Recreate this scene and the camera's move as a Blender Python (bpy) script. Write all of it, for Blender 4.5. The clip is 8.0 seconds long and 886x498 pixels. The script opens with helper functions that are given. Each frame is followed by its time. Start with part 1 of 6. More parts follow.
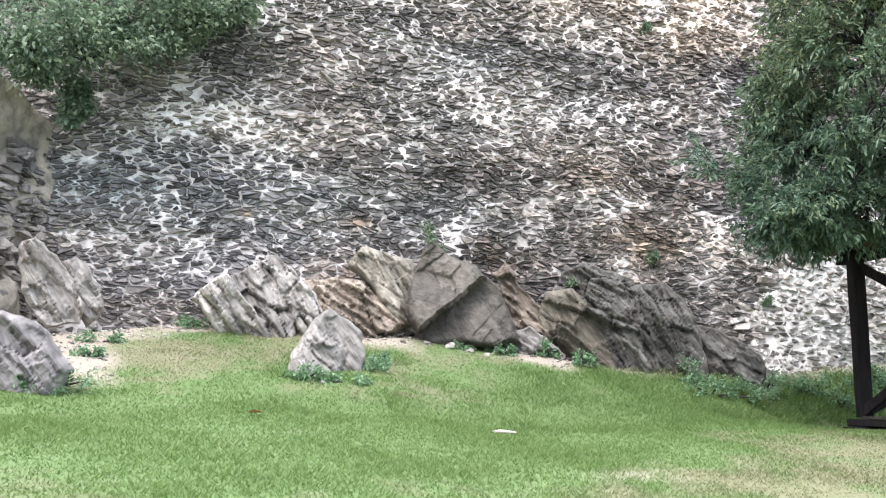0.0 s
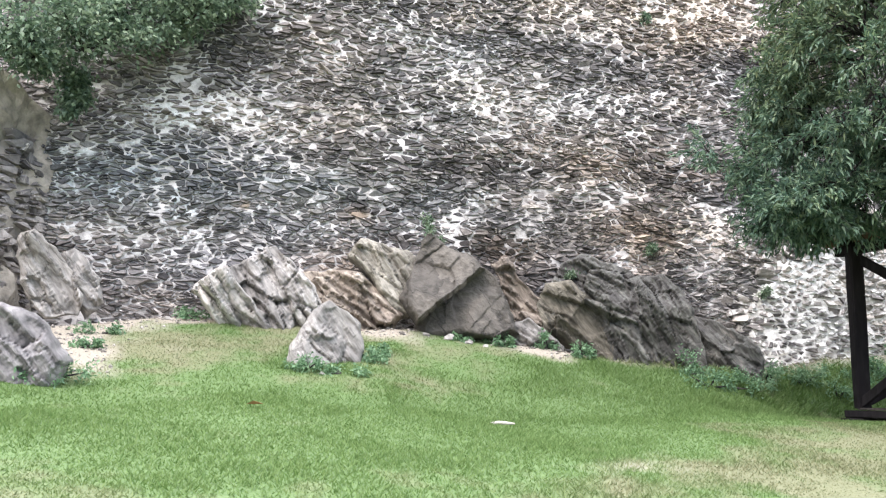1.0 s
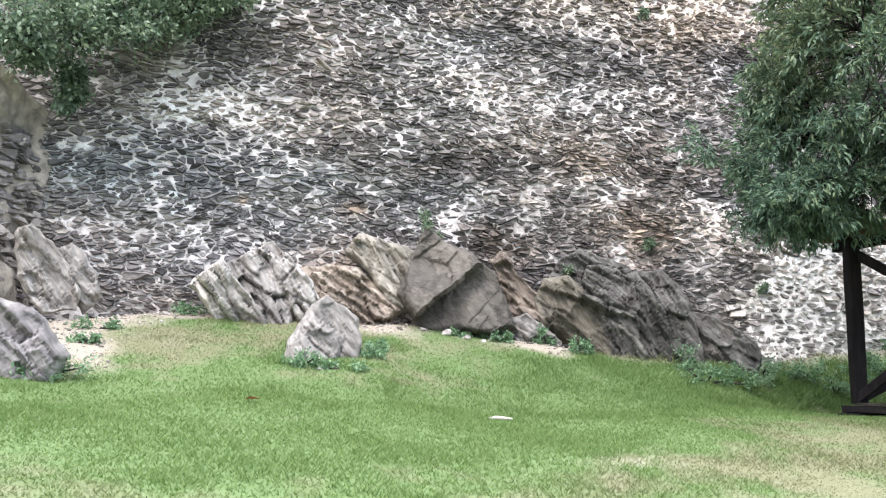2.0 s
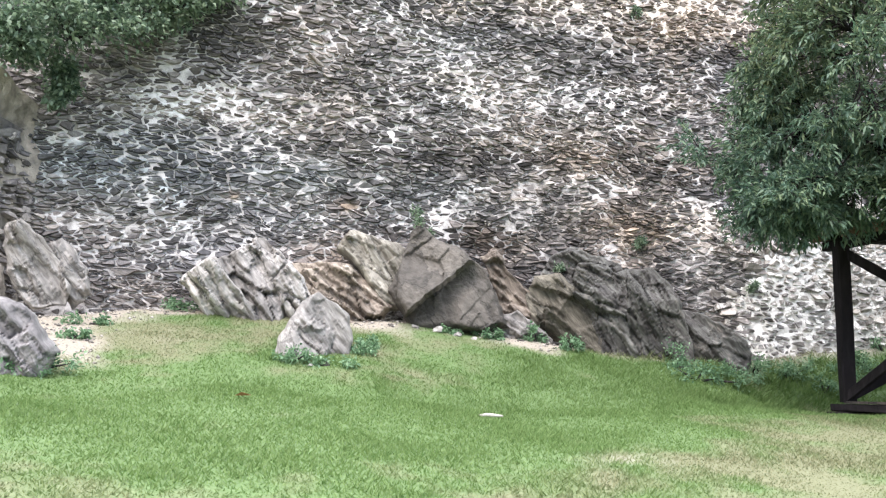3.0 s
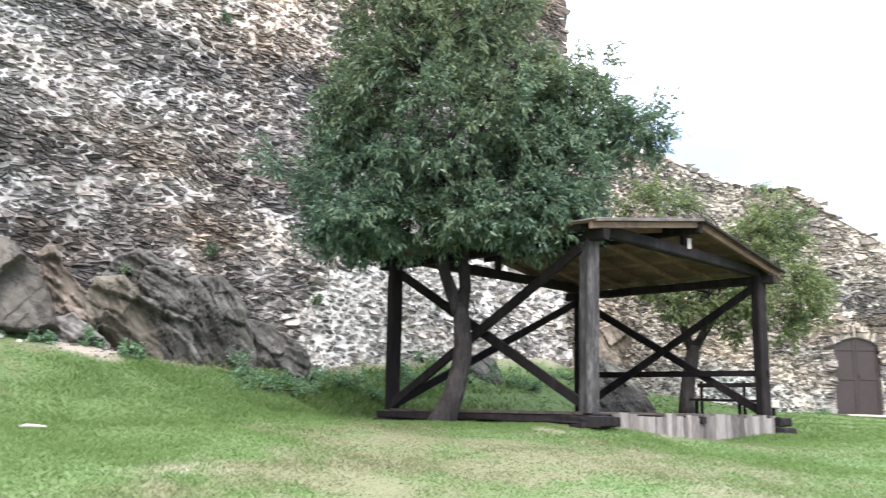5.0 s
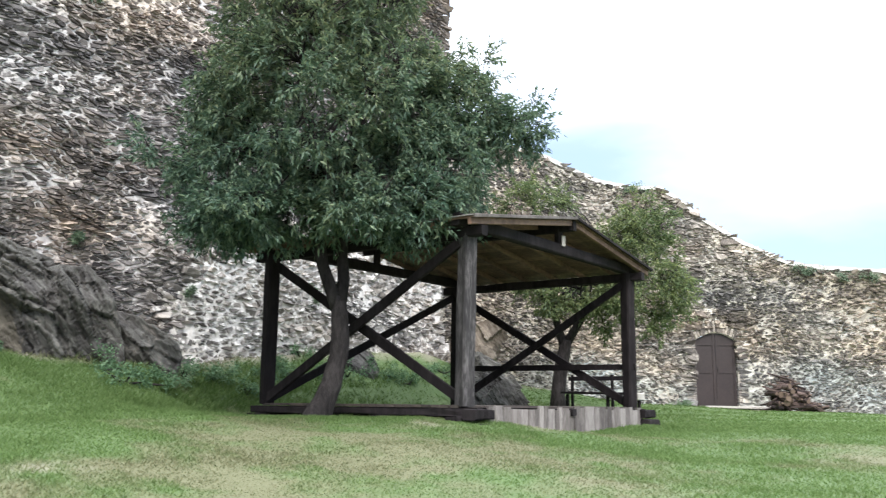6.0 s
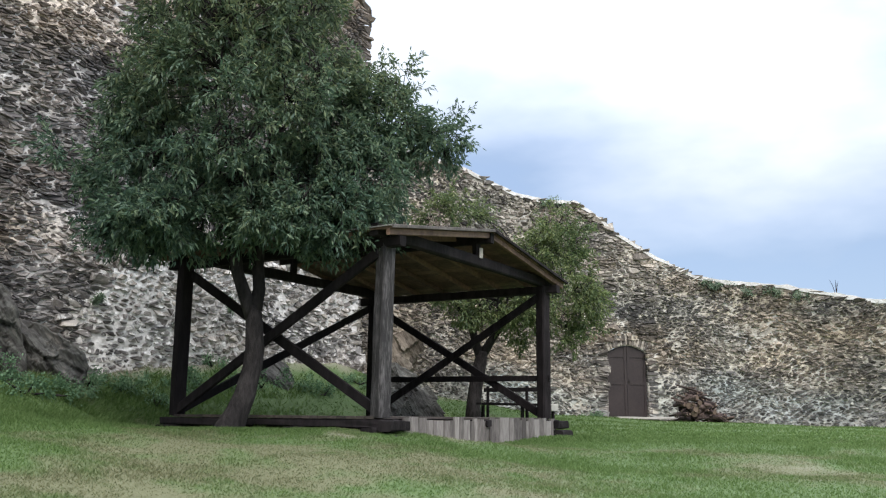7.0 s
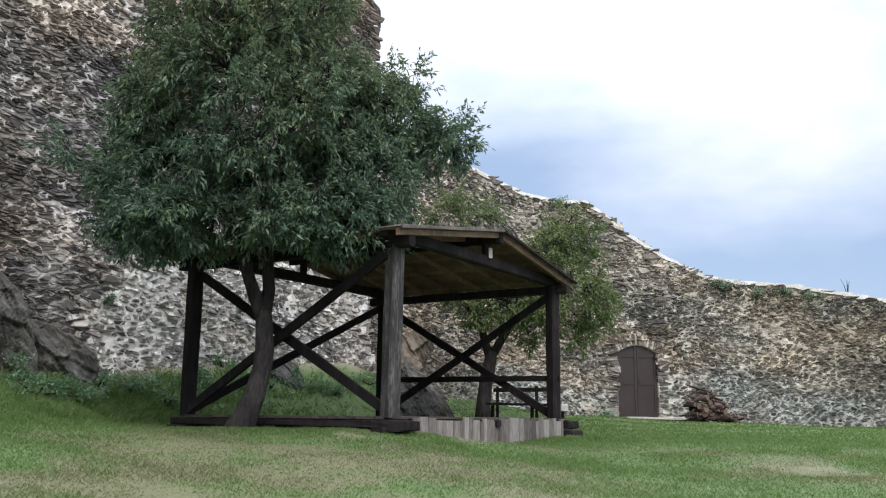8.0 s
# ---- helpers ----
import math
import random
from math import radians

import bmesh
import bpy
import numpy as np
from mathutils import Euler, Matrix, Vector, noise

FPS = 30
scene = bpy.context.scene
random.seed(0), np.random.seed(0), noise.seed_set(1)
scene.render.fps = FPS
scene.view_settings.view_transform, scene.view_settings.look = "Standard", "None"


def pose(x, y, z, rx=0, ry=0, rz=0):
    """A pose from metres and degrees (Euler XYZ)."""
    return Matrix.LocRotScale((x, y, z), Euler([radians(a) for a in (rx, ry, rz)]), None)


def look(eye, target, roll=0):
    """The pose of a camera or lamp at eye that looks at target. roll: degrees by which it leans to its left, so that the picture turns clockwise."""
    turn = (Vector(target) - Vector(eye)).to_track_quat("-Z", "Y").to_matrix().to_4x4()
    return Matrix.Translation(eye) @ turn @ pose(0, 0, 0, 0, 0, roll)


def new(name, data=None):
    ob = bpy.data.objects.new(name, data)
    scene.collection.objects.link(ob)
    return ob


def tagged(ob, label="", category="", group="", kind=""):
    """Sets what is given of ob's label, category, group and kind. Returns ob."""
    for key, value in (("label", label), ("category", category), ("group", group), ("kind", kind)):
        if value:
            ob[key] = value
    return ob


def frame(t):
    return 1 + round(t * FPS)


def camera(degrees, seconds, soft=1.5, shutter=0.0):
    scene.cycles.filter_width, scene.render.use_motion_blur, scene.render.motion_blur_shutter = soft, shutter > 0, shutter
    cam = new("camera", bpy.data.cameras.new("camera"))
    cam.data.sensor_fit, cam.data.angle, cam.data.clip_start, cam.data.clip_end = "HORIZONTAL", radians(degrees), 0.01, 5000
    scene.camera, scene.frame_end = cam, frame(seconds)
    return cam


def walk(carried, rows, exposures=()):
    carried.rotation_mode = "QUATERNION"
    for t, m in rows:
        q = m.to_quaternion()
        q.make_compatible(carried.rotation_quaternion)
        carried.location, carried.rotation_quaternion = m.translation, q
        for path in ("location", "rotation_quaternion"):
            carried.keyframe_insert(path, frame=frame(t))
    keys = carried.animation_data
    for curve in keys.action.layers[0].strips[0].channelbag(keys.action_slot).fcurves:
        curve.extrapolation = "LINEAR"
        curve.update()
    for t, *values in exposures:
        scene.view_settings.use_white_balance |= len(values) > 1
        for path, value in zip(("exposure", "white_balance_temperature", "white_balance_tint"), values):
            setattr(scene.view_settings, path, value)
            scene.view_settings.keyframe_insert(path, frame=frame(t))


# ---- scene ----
# ---- camera ----
EYE = (0.0, 0.0, 1.6)
PATH = [
    (0.0, 0.551, 10.169, -1.034), (0.5, 0.476, 9.979, -1.076), (1.0, 0.475, 9.632, -1.04),
    (1.5, 0.477, 9.463, -1.034), (3.0, -0.259, 9.152, -1.248), (3.5, -3.061, 9.278, -1.57),
    (4.0, -15.162, 9.799, -1.59), (4.5, -22.127, 10.139, -1.204), (5.0, -27.728, 10.218, -1.018),
    (6.5, -38.678, 10.203, -0.576), (7.0, -40.913, 10.7, -0.581), (7.5, -40.587, 10.698, -0.645),
    (8.0, -40.3, 10.7, -0.6)]
cam = camera(53.03, 8.0, soft=1.2, shutter=0.4)
walk(cam, [(t, pose(*EYE, 90 + p, r, y)) for t, y, p, r in PATH],
     exposures=[(0.0, 0.6, 6500, 18), (3.5, 0.6, 6500, 18), (4.5, 0.68, 6500, 17), (5.0, 0.58, 6500, 17), (6.5, -0.24, 6500, 14), (7.0, -0.55, 6500, 14), (8.0, -0.57, 6500, 15)])

# ---- world and sun: a bright overcast sky ----
SUN_AZ, SUN_EL = 205.0, 42.0
world = bpy.data.worlds.new("overcast_sky")
scene.world = world
world.use_nodes = True
wn, wl = world.node_tree.nodes, world.node_tree.links
wn.clear()
sky = wn.new("ShaderNodeTexSky")
sky.sky_type, sky.sun_disc = "NISHITA", False
sky.sun_elevation, sky.sun_rotation = radians(SUN_EL), radians(SUN_AZ)
sky_light = wn.new("ShaderNodeBackground")
sky_light.inputs["Strength"].default_value = 0.14
cloud_light = wn.new("ShaderNodeBackground")
coords = wn.new("ShaderNodeTexCoord")
stretch = wn.new("ShaderNodeMapping")
stretch.inputs["Scale"].default_value = (1.0, 1.0, 2.6)
stretch.inputs["Location"].default_value = (0.1, 1.4, 0.3)
puffs = wn.new("ShaderNodeTexNoise")
puffs.inputs["Scale"].default_value, puffs.inputs["Detail"].default_value = 1.7, 6.0
puffs.inputs["Roughness"].default_value = 0.48
cover = wn.new("ShaderNodeMapRange")
cover.inputs["From Min"].default_value, cover.inputs["From Max"].default_value = 0.35, 0.57
cover.inputs["To Min"].default_value, cover.inputs["To Max"].default_value = 0.5, 1.0
# a cloud deck is brighter overhead than at the horizon, and bluer where it is thin
axes = wn.new("ShaderNodeSeparateXYZ")
rise = wn.new("ShaderNodeMapRange")
rise.interpolation_type = "SMOOTHSTEP"
rise.inputs["From Min"].default_value = 0.22
rise.inputs["To Min"].default_value, rise.inputs["To Max"].default_value = 1.72, 4.9
wl.new(coords.outputs["Generated"], axes.inputs["Vector"])
wl.new(axes.outputs["Z"], rise.inputs["Value"])
wl.new(rise.outputs["Result"], cloud_light.inputs["Strength"])
shade = wn.new("ShaderNodeValToRGB")
shade.color_ramp.elements[0].position, shade.color_ramp.elements[1].position = 0.33, 0.60
shade.color_ramp.elements[0].color, shade.color_ramp.elements[1].color = (0.52, 0.71, 1.0, 1), (0.885, 0.955, 1.0, 1)
# the deck is thicker and whiter higher up, thin and grey-blue towards the horizon
lift_ = wn.new("ShaderNodeMath")
lift_.operation = "MULTIPLY_ADD"
lift_.inputs[1].default_value = 0.75
bank = wn.new("ShaderNodeMath")
bank.operation = "ADD"
bank.inputs[1].default_value = -0.31
wl.new(axes.outputs["Z"], lift_.inputs[0])
wl.new(puffs.outputs["Fac"], bank.inputs[0])
wl.new(bank.outputs[0], lift_.inputs[2])
wl.new(lift_.outputs[0], shade.inputs["Fac"])
wl.new(shade.outputs["Color"], cloud_light.inputs["Color"])
blend = wn.new("ShaderNodeMixShader")
wout = wn.new("ShaderNodeOutputWorld")
wl.new(coords.outputs["Generated"], stretch.inputs["Vector"])
wl.new(stretch.outputs["Vector"], puffs.inputs["Vector"])
wl.new(lift_.outputs[0], cover.inputs["Value"])
wl.new(cover.outputs["Result"], blend.inputs["Fac"])
wl.new(sky.outputs["Color"], sky_light.inputs["Color"])
wl.new(sky_light.outputs["Background"], blend.inputs[1])
wl.new(cloud_light.outputs["Background"], blend.inputs[2])
wl.new(blend.outputs["Shader"], wout.inputs["Surface"])

sun = new("sun", bpy.data.lights.new("sun", "SUN"))
sun.data.energy, sun.data.angle, sun.data.color = 2.7, radians(25), (1.0, 0.945, 0.885)
sa, se = radians(SUN_AZ), radians(SUN_EL)
sun.matrix_world = look((0, 0, 30), (-math.sin(sa) * math.cos(se), -math.cos(sa) * math.cos(se), 30 - math.sin(se)))


# ---- materials ----
def surface(name, colours, large=0.8, small=9.0, rough=0.85, bump=0.3, bump_scale=40.0, vary="", vary_by=0.25,
            squash=(1, 1, 1), turn=(0, 0, 0), metal=0.0, contrast=(0.3, 0.7), tints=None, smear=None, thin=0.0, relief=0.02, cracks=None, spot=None, shine=0.5, maps=False):
    """A node material: a colour ramp over noise at two sizes, varied from piece to piece, with fine relief."""
    m = bpy.data.materials.new(name)
    m.use_nodes = True
    n, l = m.node_tree.nodes, m.node_tree.links
    b = n["Principled BSDF"]
    b.inputs["Roughness"].default_value, b.inputs["Metallic"].default_value = rough, metal
    b.inputs["Specular IOR Level"].default_value = shine
    geo = n.new("ShaderNodeNewGeometry")
    mp = n.new("ShaderNodeMapping")
    mp.vector_type = "TEXTURE"
    mp.inputs["Scale"].default_value = [1 / k for k in squash]
    mp.inputs["Rotation"].default_value = [radians(a) for a in turn]
    l.new(geo.outputs["Position"], mp.inputs["Vector"])
    big, fine, rel = (n.new("ShaderNodeTexNoise") for _ in range(3))
    for node, scale, detail in ((big, large, 5), (fine, small, 6), (rel, bump_scale, 5)):
        node.inputs["Scale"].default_value, node.inputs["Detail"].default_value = scale, detail
        l.new(mp.outputs["Vector"], node.inputs["Vector"])
    mix = n.new("ShaderNodeMath")
    mix.operation = "MULTIPLY_ADD"
    mix.inputs[1].default_value = 0.5
    half = n.new("ShaderNodeMath")
    half.operation = "MULTIPLY"
    half.inputs[1].default_value = 0.5
    l.new(fine.outputs["Fac"], half.inputs[0])
    l.new(big.outputs["Fac"], mix.inputs[0])
    l.new(half.outputs[0], mix.inputs[2])
    fac = mix.outputs[0]
    if vary:
        src = n.new("ShaderNodeObjectInfo").outputs["Random"] if vary == "object" else geo.outputs["Random Per Island"]
        off = n.new("ShaderNodeMath")
        off.operation = "MULTIPLY_ADD"
        off.inputs[1].default_value, off.inputs[2].default_value = vary_by * 2, -vary_by
        l.new(src, off.inputs[0])
        add = n.new("ShaderNodeMath")
        add.operation = "ADD"
        l.new(fac, add.inputs[0])
        l.new(off.outputs[0], add.inputs[1])
        fac = add.outputs[0]
    if maps:
        tone_map, warm_map = n.new("ShaderNodeAttribute"), n.new("ShaderNodeAttribute")
        tone_map.attribute_name, warm_map.attribute_name = "tone", "warm"
        toned = n.new("ShaderNodeMath")
        toned.operation = "ADD"
        l.new(fac, toned.inputs[0])
        l.new(tone_map.outputs["Fac"], toned.inputs[1])
        fac = toned.outputs[0]
    ramp = n.new("ShaderNodeValToRGB")
    ramp.color_ramp.elements.remove(ramp.color_ramp.elements[0])
    lo, hi = contrast
    for i, c in enumerate(colours):
        at = lo + (hi - lo) * i / max(1, len(colours) - 1)
        e = ramp.color_ramp.elements[0] if i == 0 else ramp.color_ramp.elements.new(at)
        e.position, e.color = at, (*c, 1)
    l.new(fac, ramp.inputs["Fac"])
    out = ramp.outputs["Color"]
    if tints:
        wide = n.new("ShaderNodeTexNoise")
        wide.inputs["Scale"].default_value, wide.inputs["Detail"].default_value = tints[2], 4
        bands = n.new("ShaderNodeVectorMath")
        bands.operation = "MULTIPLY"
        bands.inputs[1].default_value = (1.0, 1.0, 2.6)
        l.new(geo.outputs["Position"], bands.inputs[0])
        l.new(bands.outputs["Vector"], wide.inputs["Vector"])
        hue = n.new("ShaderNodeValToRGB")
        hue.color_ramp.elements[0].position, hue.color_ramp.elements[1].position = 0.38, 0.62
        hue.color_ramp.elements[0].color, hue.color_ramp.elements[1].color = (*tints[0], 1), (*tints[1], 1)
        l.new(wide.outputs["Fac"], hue.inputs["Fac"])
        mul = n.new("ShaderNodeMix")
        mul.data_type, mul.blend_type = "RGBA", "MULTIPLY"
        mul.inputs["Factor"].default_value = 1.0
        l.new(out, mul.inputs["A"])
        l.new(hue.outputs["Color"], mul.inputs["B"])
        out = mul.outputs["Result"]
    if smear:
        wash = n.new("ShaderNodeTexNoise")
        wash.inputs["Scale"].default_value, wash.inputs["Detail"].default_value = smear[1], 7
        wash.inputs["Roughness"].default_value = 0.65
        l.new(geo.outputs["Position"], wash.inputs["Vector"])
        cut = n.new("ShaderNodeMapRange")
        cut.inputs["From Min"].default_value, cut.inputs["From Max"].default_value = smear[2], smear[2] + 0.08
        l.new(wash.outputs["Fac"], cut.inputs["Value"])
        over = n.new("ShaderNodeMix")
        over.data_type = "RGBA"
        over.inputs["B"].default_value = (*smear[0], 1)
        l.new(cut.outputs["Result"], over.inputs["Factor"])
        l.new(out, over.inputs["A"])
        out = over.outputs["Result"]
    if maps:
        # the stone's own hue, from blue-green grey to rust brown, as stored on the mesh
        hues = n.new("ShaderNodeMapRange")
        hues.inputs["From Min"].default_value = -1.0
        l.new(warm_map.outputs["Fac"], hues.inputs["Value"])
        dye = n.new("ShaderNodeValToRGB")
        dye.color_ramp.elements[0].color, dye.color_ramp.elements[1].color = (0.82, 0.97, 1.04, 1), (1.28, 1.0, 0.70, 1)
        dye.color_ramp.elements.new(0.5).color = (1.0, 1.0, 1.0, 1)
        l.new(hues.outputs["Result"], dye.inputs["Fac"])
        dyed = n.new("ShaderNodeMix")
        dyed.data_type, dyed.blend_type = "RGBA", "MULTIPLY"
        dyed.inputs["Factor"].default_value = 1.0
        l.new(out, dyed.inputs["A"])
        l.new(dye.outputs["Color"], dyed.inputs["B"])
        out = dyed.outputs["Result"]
    joint = None
    if cracks:
        # fractures: cells drawn out along the bedding, each a little lighter or darker, with dark narrow joints
        warp = n.new("ShaderNodeMixRGB")
        warp.blend_type = "ADD"
        warp.inputs["Fac"].default_value = 0.35
        l.new(mp.outputs["Vector"], warp.inputs["Color1"])
        l.new(fine.outputs["Color"], warp.inputs["Color2"])
        cells, edge = n.new("ShaderNodeTexVoronoi"), n.new("ShaderNodeTexVoronoi")
        edge.feature = "DISTANCE_TO_EDGE"
        for node in (cells, edge):
            node.inputs["Scale"].default_value = cracks[0]
            l.new(warp.outputs["Color"], node.inputs["Vector"])
        tone = n.new("ShaderNodeSeparateColor")
        l.new(cells.outputs["Color"], tone.inputs["Color"])
        lift = n.new("ShaderNodeMapRange")
        lift.inputs["To Min"].default_value, lift.inputs["To Max"].default_value = 0.72, 1.25
        l.new(tone.outputs["Red"], lift.inputs["Value"])
        joint = n.new("ShaderNodeMapRange")
        joint.inputs["From Max"].default_value = cracks[1]
        joint.inputs["To Min"].default_value = 0.55
        l.new(edge.outputs["Distance"], joint.inputs["Value"])
        both_ = n.new("ShaderNodeMath")
        both_.operation = "MULTIPLY"
        l.new(lift.outputs["Result"], both_.inputs[0])
        l.new(joint.outputs["Result"], both_.inputs[1])
        dim = n.new("ShaderNodeMix")
        dim.data_type, dim.blend_type = "RGBA", "MULTIPLY"
        dim.inputs["Factor"].default_value = 1.0
        l.new(out, dim.inputs["A"])
        l.new(both_.outputs[0], dim.inputs["B"])
        out = dim.outputs["Result"]
    if spot:
        far = n.new("ShaderNodeVectorMath")
        far.operation = "DISTANCE"
        far.inputs[1].default_value = spot[0]
        l.new(geo.outputs["Position"], far.inputs[0])
        ragged = n.new("ShaderNodeMath")
        ragged.operation = "MULTIPLY_ADD"
        ragged.inputs[1].default_value = spot[1] * 1.6
        l.new(fine.outputs["Fac"], ragged.inputs[0])
        l.new(far.outputs["Value"], ragged.inputs[2])
        inside_ = n.new("ShaderNodeMapRange")
        inside_.inputs["From Min"].default_value, inside_.inputs["From Max"].default_value = spot[1] * 1.6, spot[1] * 1.9
        inside_.inputs["To Min"].default_value, inside_.inputs["To Max"].default_value = 1.0, 0.0
        l.new(ragged.outputs[0], inside_.inputs["Value"])
        dab = n.new("ShaderNodeMix")
        dab.data_type = "RGBA"
        dab.inputs["B"].default_value = (*spot[2], 1)
        l.new(inside_.outputs["Result"], dab.inputs["Factor"])
        l.new(out, dab.inputs["A"])
        out = dab.outputs["Result"]
    l.new(out, b.inputs["Base Color"])
    if bump:
        bm_ = n.new("ShaderNodeBump")
        bm_.inputs["Strength"].default_value, bm_.inputs["Distance"].default_value = bump, relief
        height = rel.outputs["Fac"]
        if joint:
            high = n.new("ShaderNodeMath")
            high.operation = "MULTIPLY_ADD"
            high.inputs[1].default_value = 0.6
            l.new(joint.outputs["Result"], high.inputs[0])
            l.new(rel.outputs["Fac"], high.inputs[2])
            height = high.outputs[0]
        l.new(height, bm_.inputs["Height"])
        l.new(bm_.outputs["Normal"], b.inputs["Normal"])
    if thin:
        through_ = n.new("ShaderNodeBsdfTranslucent")
        l.new(out, through_.inputs["Color"])
        both = n.new("ShaderNodeMixShader")
        both.inputs["Fac"].default_value = thin
        l.new(b.outputs["BSDF"], both.inputs[1])
        l.new(through_.outputs["BSDF"], both.inputs[2])
        l.new(both.outputs["Shader"], n["Material Output"].inputs["Surface"])
    return m


M_SIDE = surface("side_wall_rock", [(0.11, 0.1, 0.085), (0.29, 0.26, 0.22), (0.45, 0.4, 0.335)], 1.0, 8.0, 0.9, 1.0, 22, contrast=(0.3, 0.7))


def lawn_material(name, green, dry, bare, vary):
    """Turf whose cover follows the maps "dry" and "bare" stored on the mesh, with fine mottling."""
    m = bpy.data.materials.new(name)
    m.use_nodes = True
    n, l = m.node_tree.nodes, m.node_tree.links
    b = n["Principled BSDF"]
    b.inputs["Roughness"].default_value = 0.75
    geo = n.new("ShaderNodeNewGeometry")
    small, tiny = n.new("ShaderNodeTexNoise"), n.new("ShaderNodeTexNoise")
    small.inputs["Scale"].default_value, small.inputs["Detail"].default_value = 3.2, 6
    tiny.inputs["Scale"].default_value, tiny.inputs["Detail"].default_value = 45.0, 3
    for node in (small, tiny):
        l.new(geo.outputs["Position"], node.inputs["Vector"])

    def ramp_of(colours, src):
        r = n.new("ShaderNodeValToRGB")
        r.color_ramp.elements[0].position, r.color_ramp.elements[1].position = 0.25, 0.75
        r.color_ramp.elements[0].color, r.color_ramp.elements[1].color = (*colours[0], 1), (*colours[1], 1)
        l.new(src, r.inputs["Fac"])
        return r.outputs["Color"]

    src = geo.outputs["Random Per Island"] if vary else tiny.outputs["Fac"]
    colour = ramp_of(green, src)
    for name_, pal, soft in (("dry", dry, 0.55), ("bare", bare, 0.35)):
        at = n.new("ShaderNodeAttribute")
        at.attribute_name = name_
        sum_ = n.new("ShaderNodeMath")
        sum_.operation = "MULTIPLY_ADD"
        sum_.inputs[1].default_value = soft
        l.new(small.outputs["Fac"], sum_.inputs[0])
        l.new(at.outputs["Fac"], sum_.inputs[2])
        edge = n.new("ShaderNodeMapRange")
        edge.inputs["From Min"].default_value, edge.inputs["From Max"].default_value = 0.2 + soft * 0.5, (0.85 if name_ == "dry" else 0.75) + soft * 0.5
        l.new(sum_.outputs[0], edge.inputs["Value"])
        mx = n.new("ShaderNodeMix")
        mx.data_type = "RGBA"
        l.new(edge.outputs["Result"], mx.inputs["Factor"])
        l.new(colour, mx.inputs["A"])
        l.new(ramp_of(pal, src), mx.inputs["B"])
        colour = mx.outputs["Result"]
    l.new(colour, b.inputs["Base Color"])
    bp = n.new("ShaderNodeBump")
    bp.inputs["Strength"].default_value, bp.inputs["Distance"].default_value = 0.6, 0.02
    l.new(tiny.outputs["Fac"], bp.inputs["Height"])
    if vary:
        blade_light = n.new("ShaderNodeBsdfTranslucent")
        l.new(colour, blade_light.inputs["Color"])
        both = n.new("ShaderNodeMixShader")
        both.inputs["Fac"].default_value = 0.45
        l.new(b.outputs["BSDF"], both.inputs[1])
        l.new(blade_light.outputs["BSDF"], both.inputs[2])
        l.new(both.outputs["Shader"], n["Material Output"].inputs["Surface"])
    else:
        l.new(bp.outputs["Normal"], b.inputs["Normal"])
    return m


M_LAWN = lawn_material("lawn_turf", ((0.057, 0.107, 0.03), (0.11, 0.17, 0.055)), ((0.098, 0.108, 0.05), (0.172, 0.172, 0.093)),
                       ((0.175, 0.153, 0.118), (0.37, 0.325, 0.262)), False)
M_BLADE = lawn_material("grass_blades", ((0.08, 0.149, 0.037), (0.153, 0.229, 0.073)), ((0.128, 0.142, 0.065), (0.224, 0.224, 0.122)),
                        ((0.2, 0.19, 0.11), (0.38, 0.35, 0.25)), True)
M_MORTAR = surface("lime_mortar", [(0.16, 0.148, 0.14), (0.37, 0.35, 0.335), (0.55, 0.528, 0.508), (0.69, 0.668, 0.645)],
                   0.5, 7.0, 0.95, 0.9, 25, contrast=(0.34, 0.62), maps=True)
M_RING_MORTAR = surface("weathered_beige_mortar", [(0.33, 0.31, 0.275), (0.53, 0.50, 0.445), (0.66, 0.63, 0.57), (0.75, 0.73, 0.69)],
                        0.4, 6.0, 0.95, 0.9, 25, contrast=(0.36, 0.62), tints=((0.8, 0.82, 0.84), (1.0, 0.97, 0.9), 0.5), maps=True)
STONE = [(0.048, 0.045, 0.045), (0.122, 0.114, 0.113), (0.222, 0.21, 0.203), (0.4, 0.38, 0.365)]
RING_STONE = [(0.055, 0.05, 0.046), (0.132, 0.121, 0.109), (0.25, 0.229, 0.204), (0.46, 0.43, 0.39)]
REPAIR_STONE = [(0.09, 0.085, 0.08), (0.19, 0.18, 0.17), (0.32, 0.305, 0.285), (0.5, 0.48, 0.45)]
STONE_LOOK = dict(large=0.6, small=14.0, rough=0.8, bump=0.7, bump_scale=60, vary_by=0.26, contrast=(0.18, 0.84),
                  tints=((0.72, 0.73, 0.76), (1.20, 1.13, 1.06), 0.45), smear=((0.60, 0.575, 0.55), 6.0, 0.62), maps=True)
M_RING_STONE = surface("ring_wall_stones", RING_STONE, vary="island", **(STONE_LOOK | dict(smear=((0.58, 0.54, 0.46), 5.0, 0.565))))
M_RING_PIECE = surface("ring_wall_stone_pieces", RING_STONE, vary="object", **(STONE_LOOK | dict(smear=((0.58, 0.54, 0.46), 5.0, 0.565))))
M_STONE = surface("schist_stones", STONE, vary="island", **STONE_LOOK)
M_STONE_PIECE = surface("schist_stone_pieces", STONE, vary="object", **STONE_LOOK)
M_REPAIR_STONE = surface("stones_in_white_mortar", REPAIR_STONE, vary="island", **(STONE_LOOK | dict(smear=((0.74, 0.72, 0.69), 5.0, 0.52))))
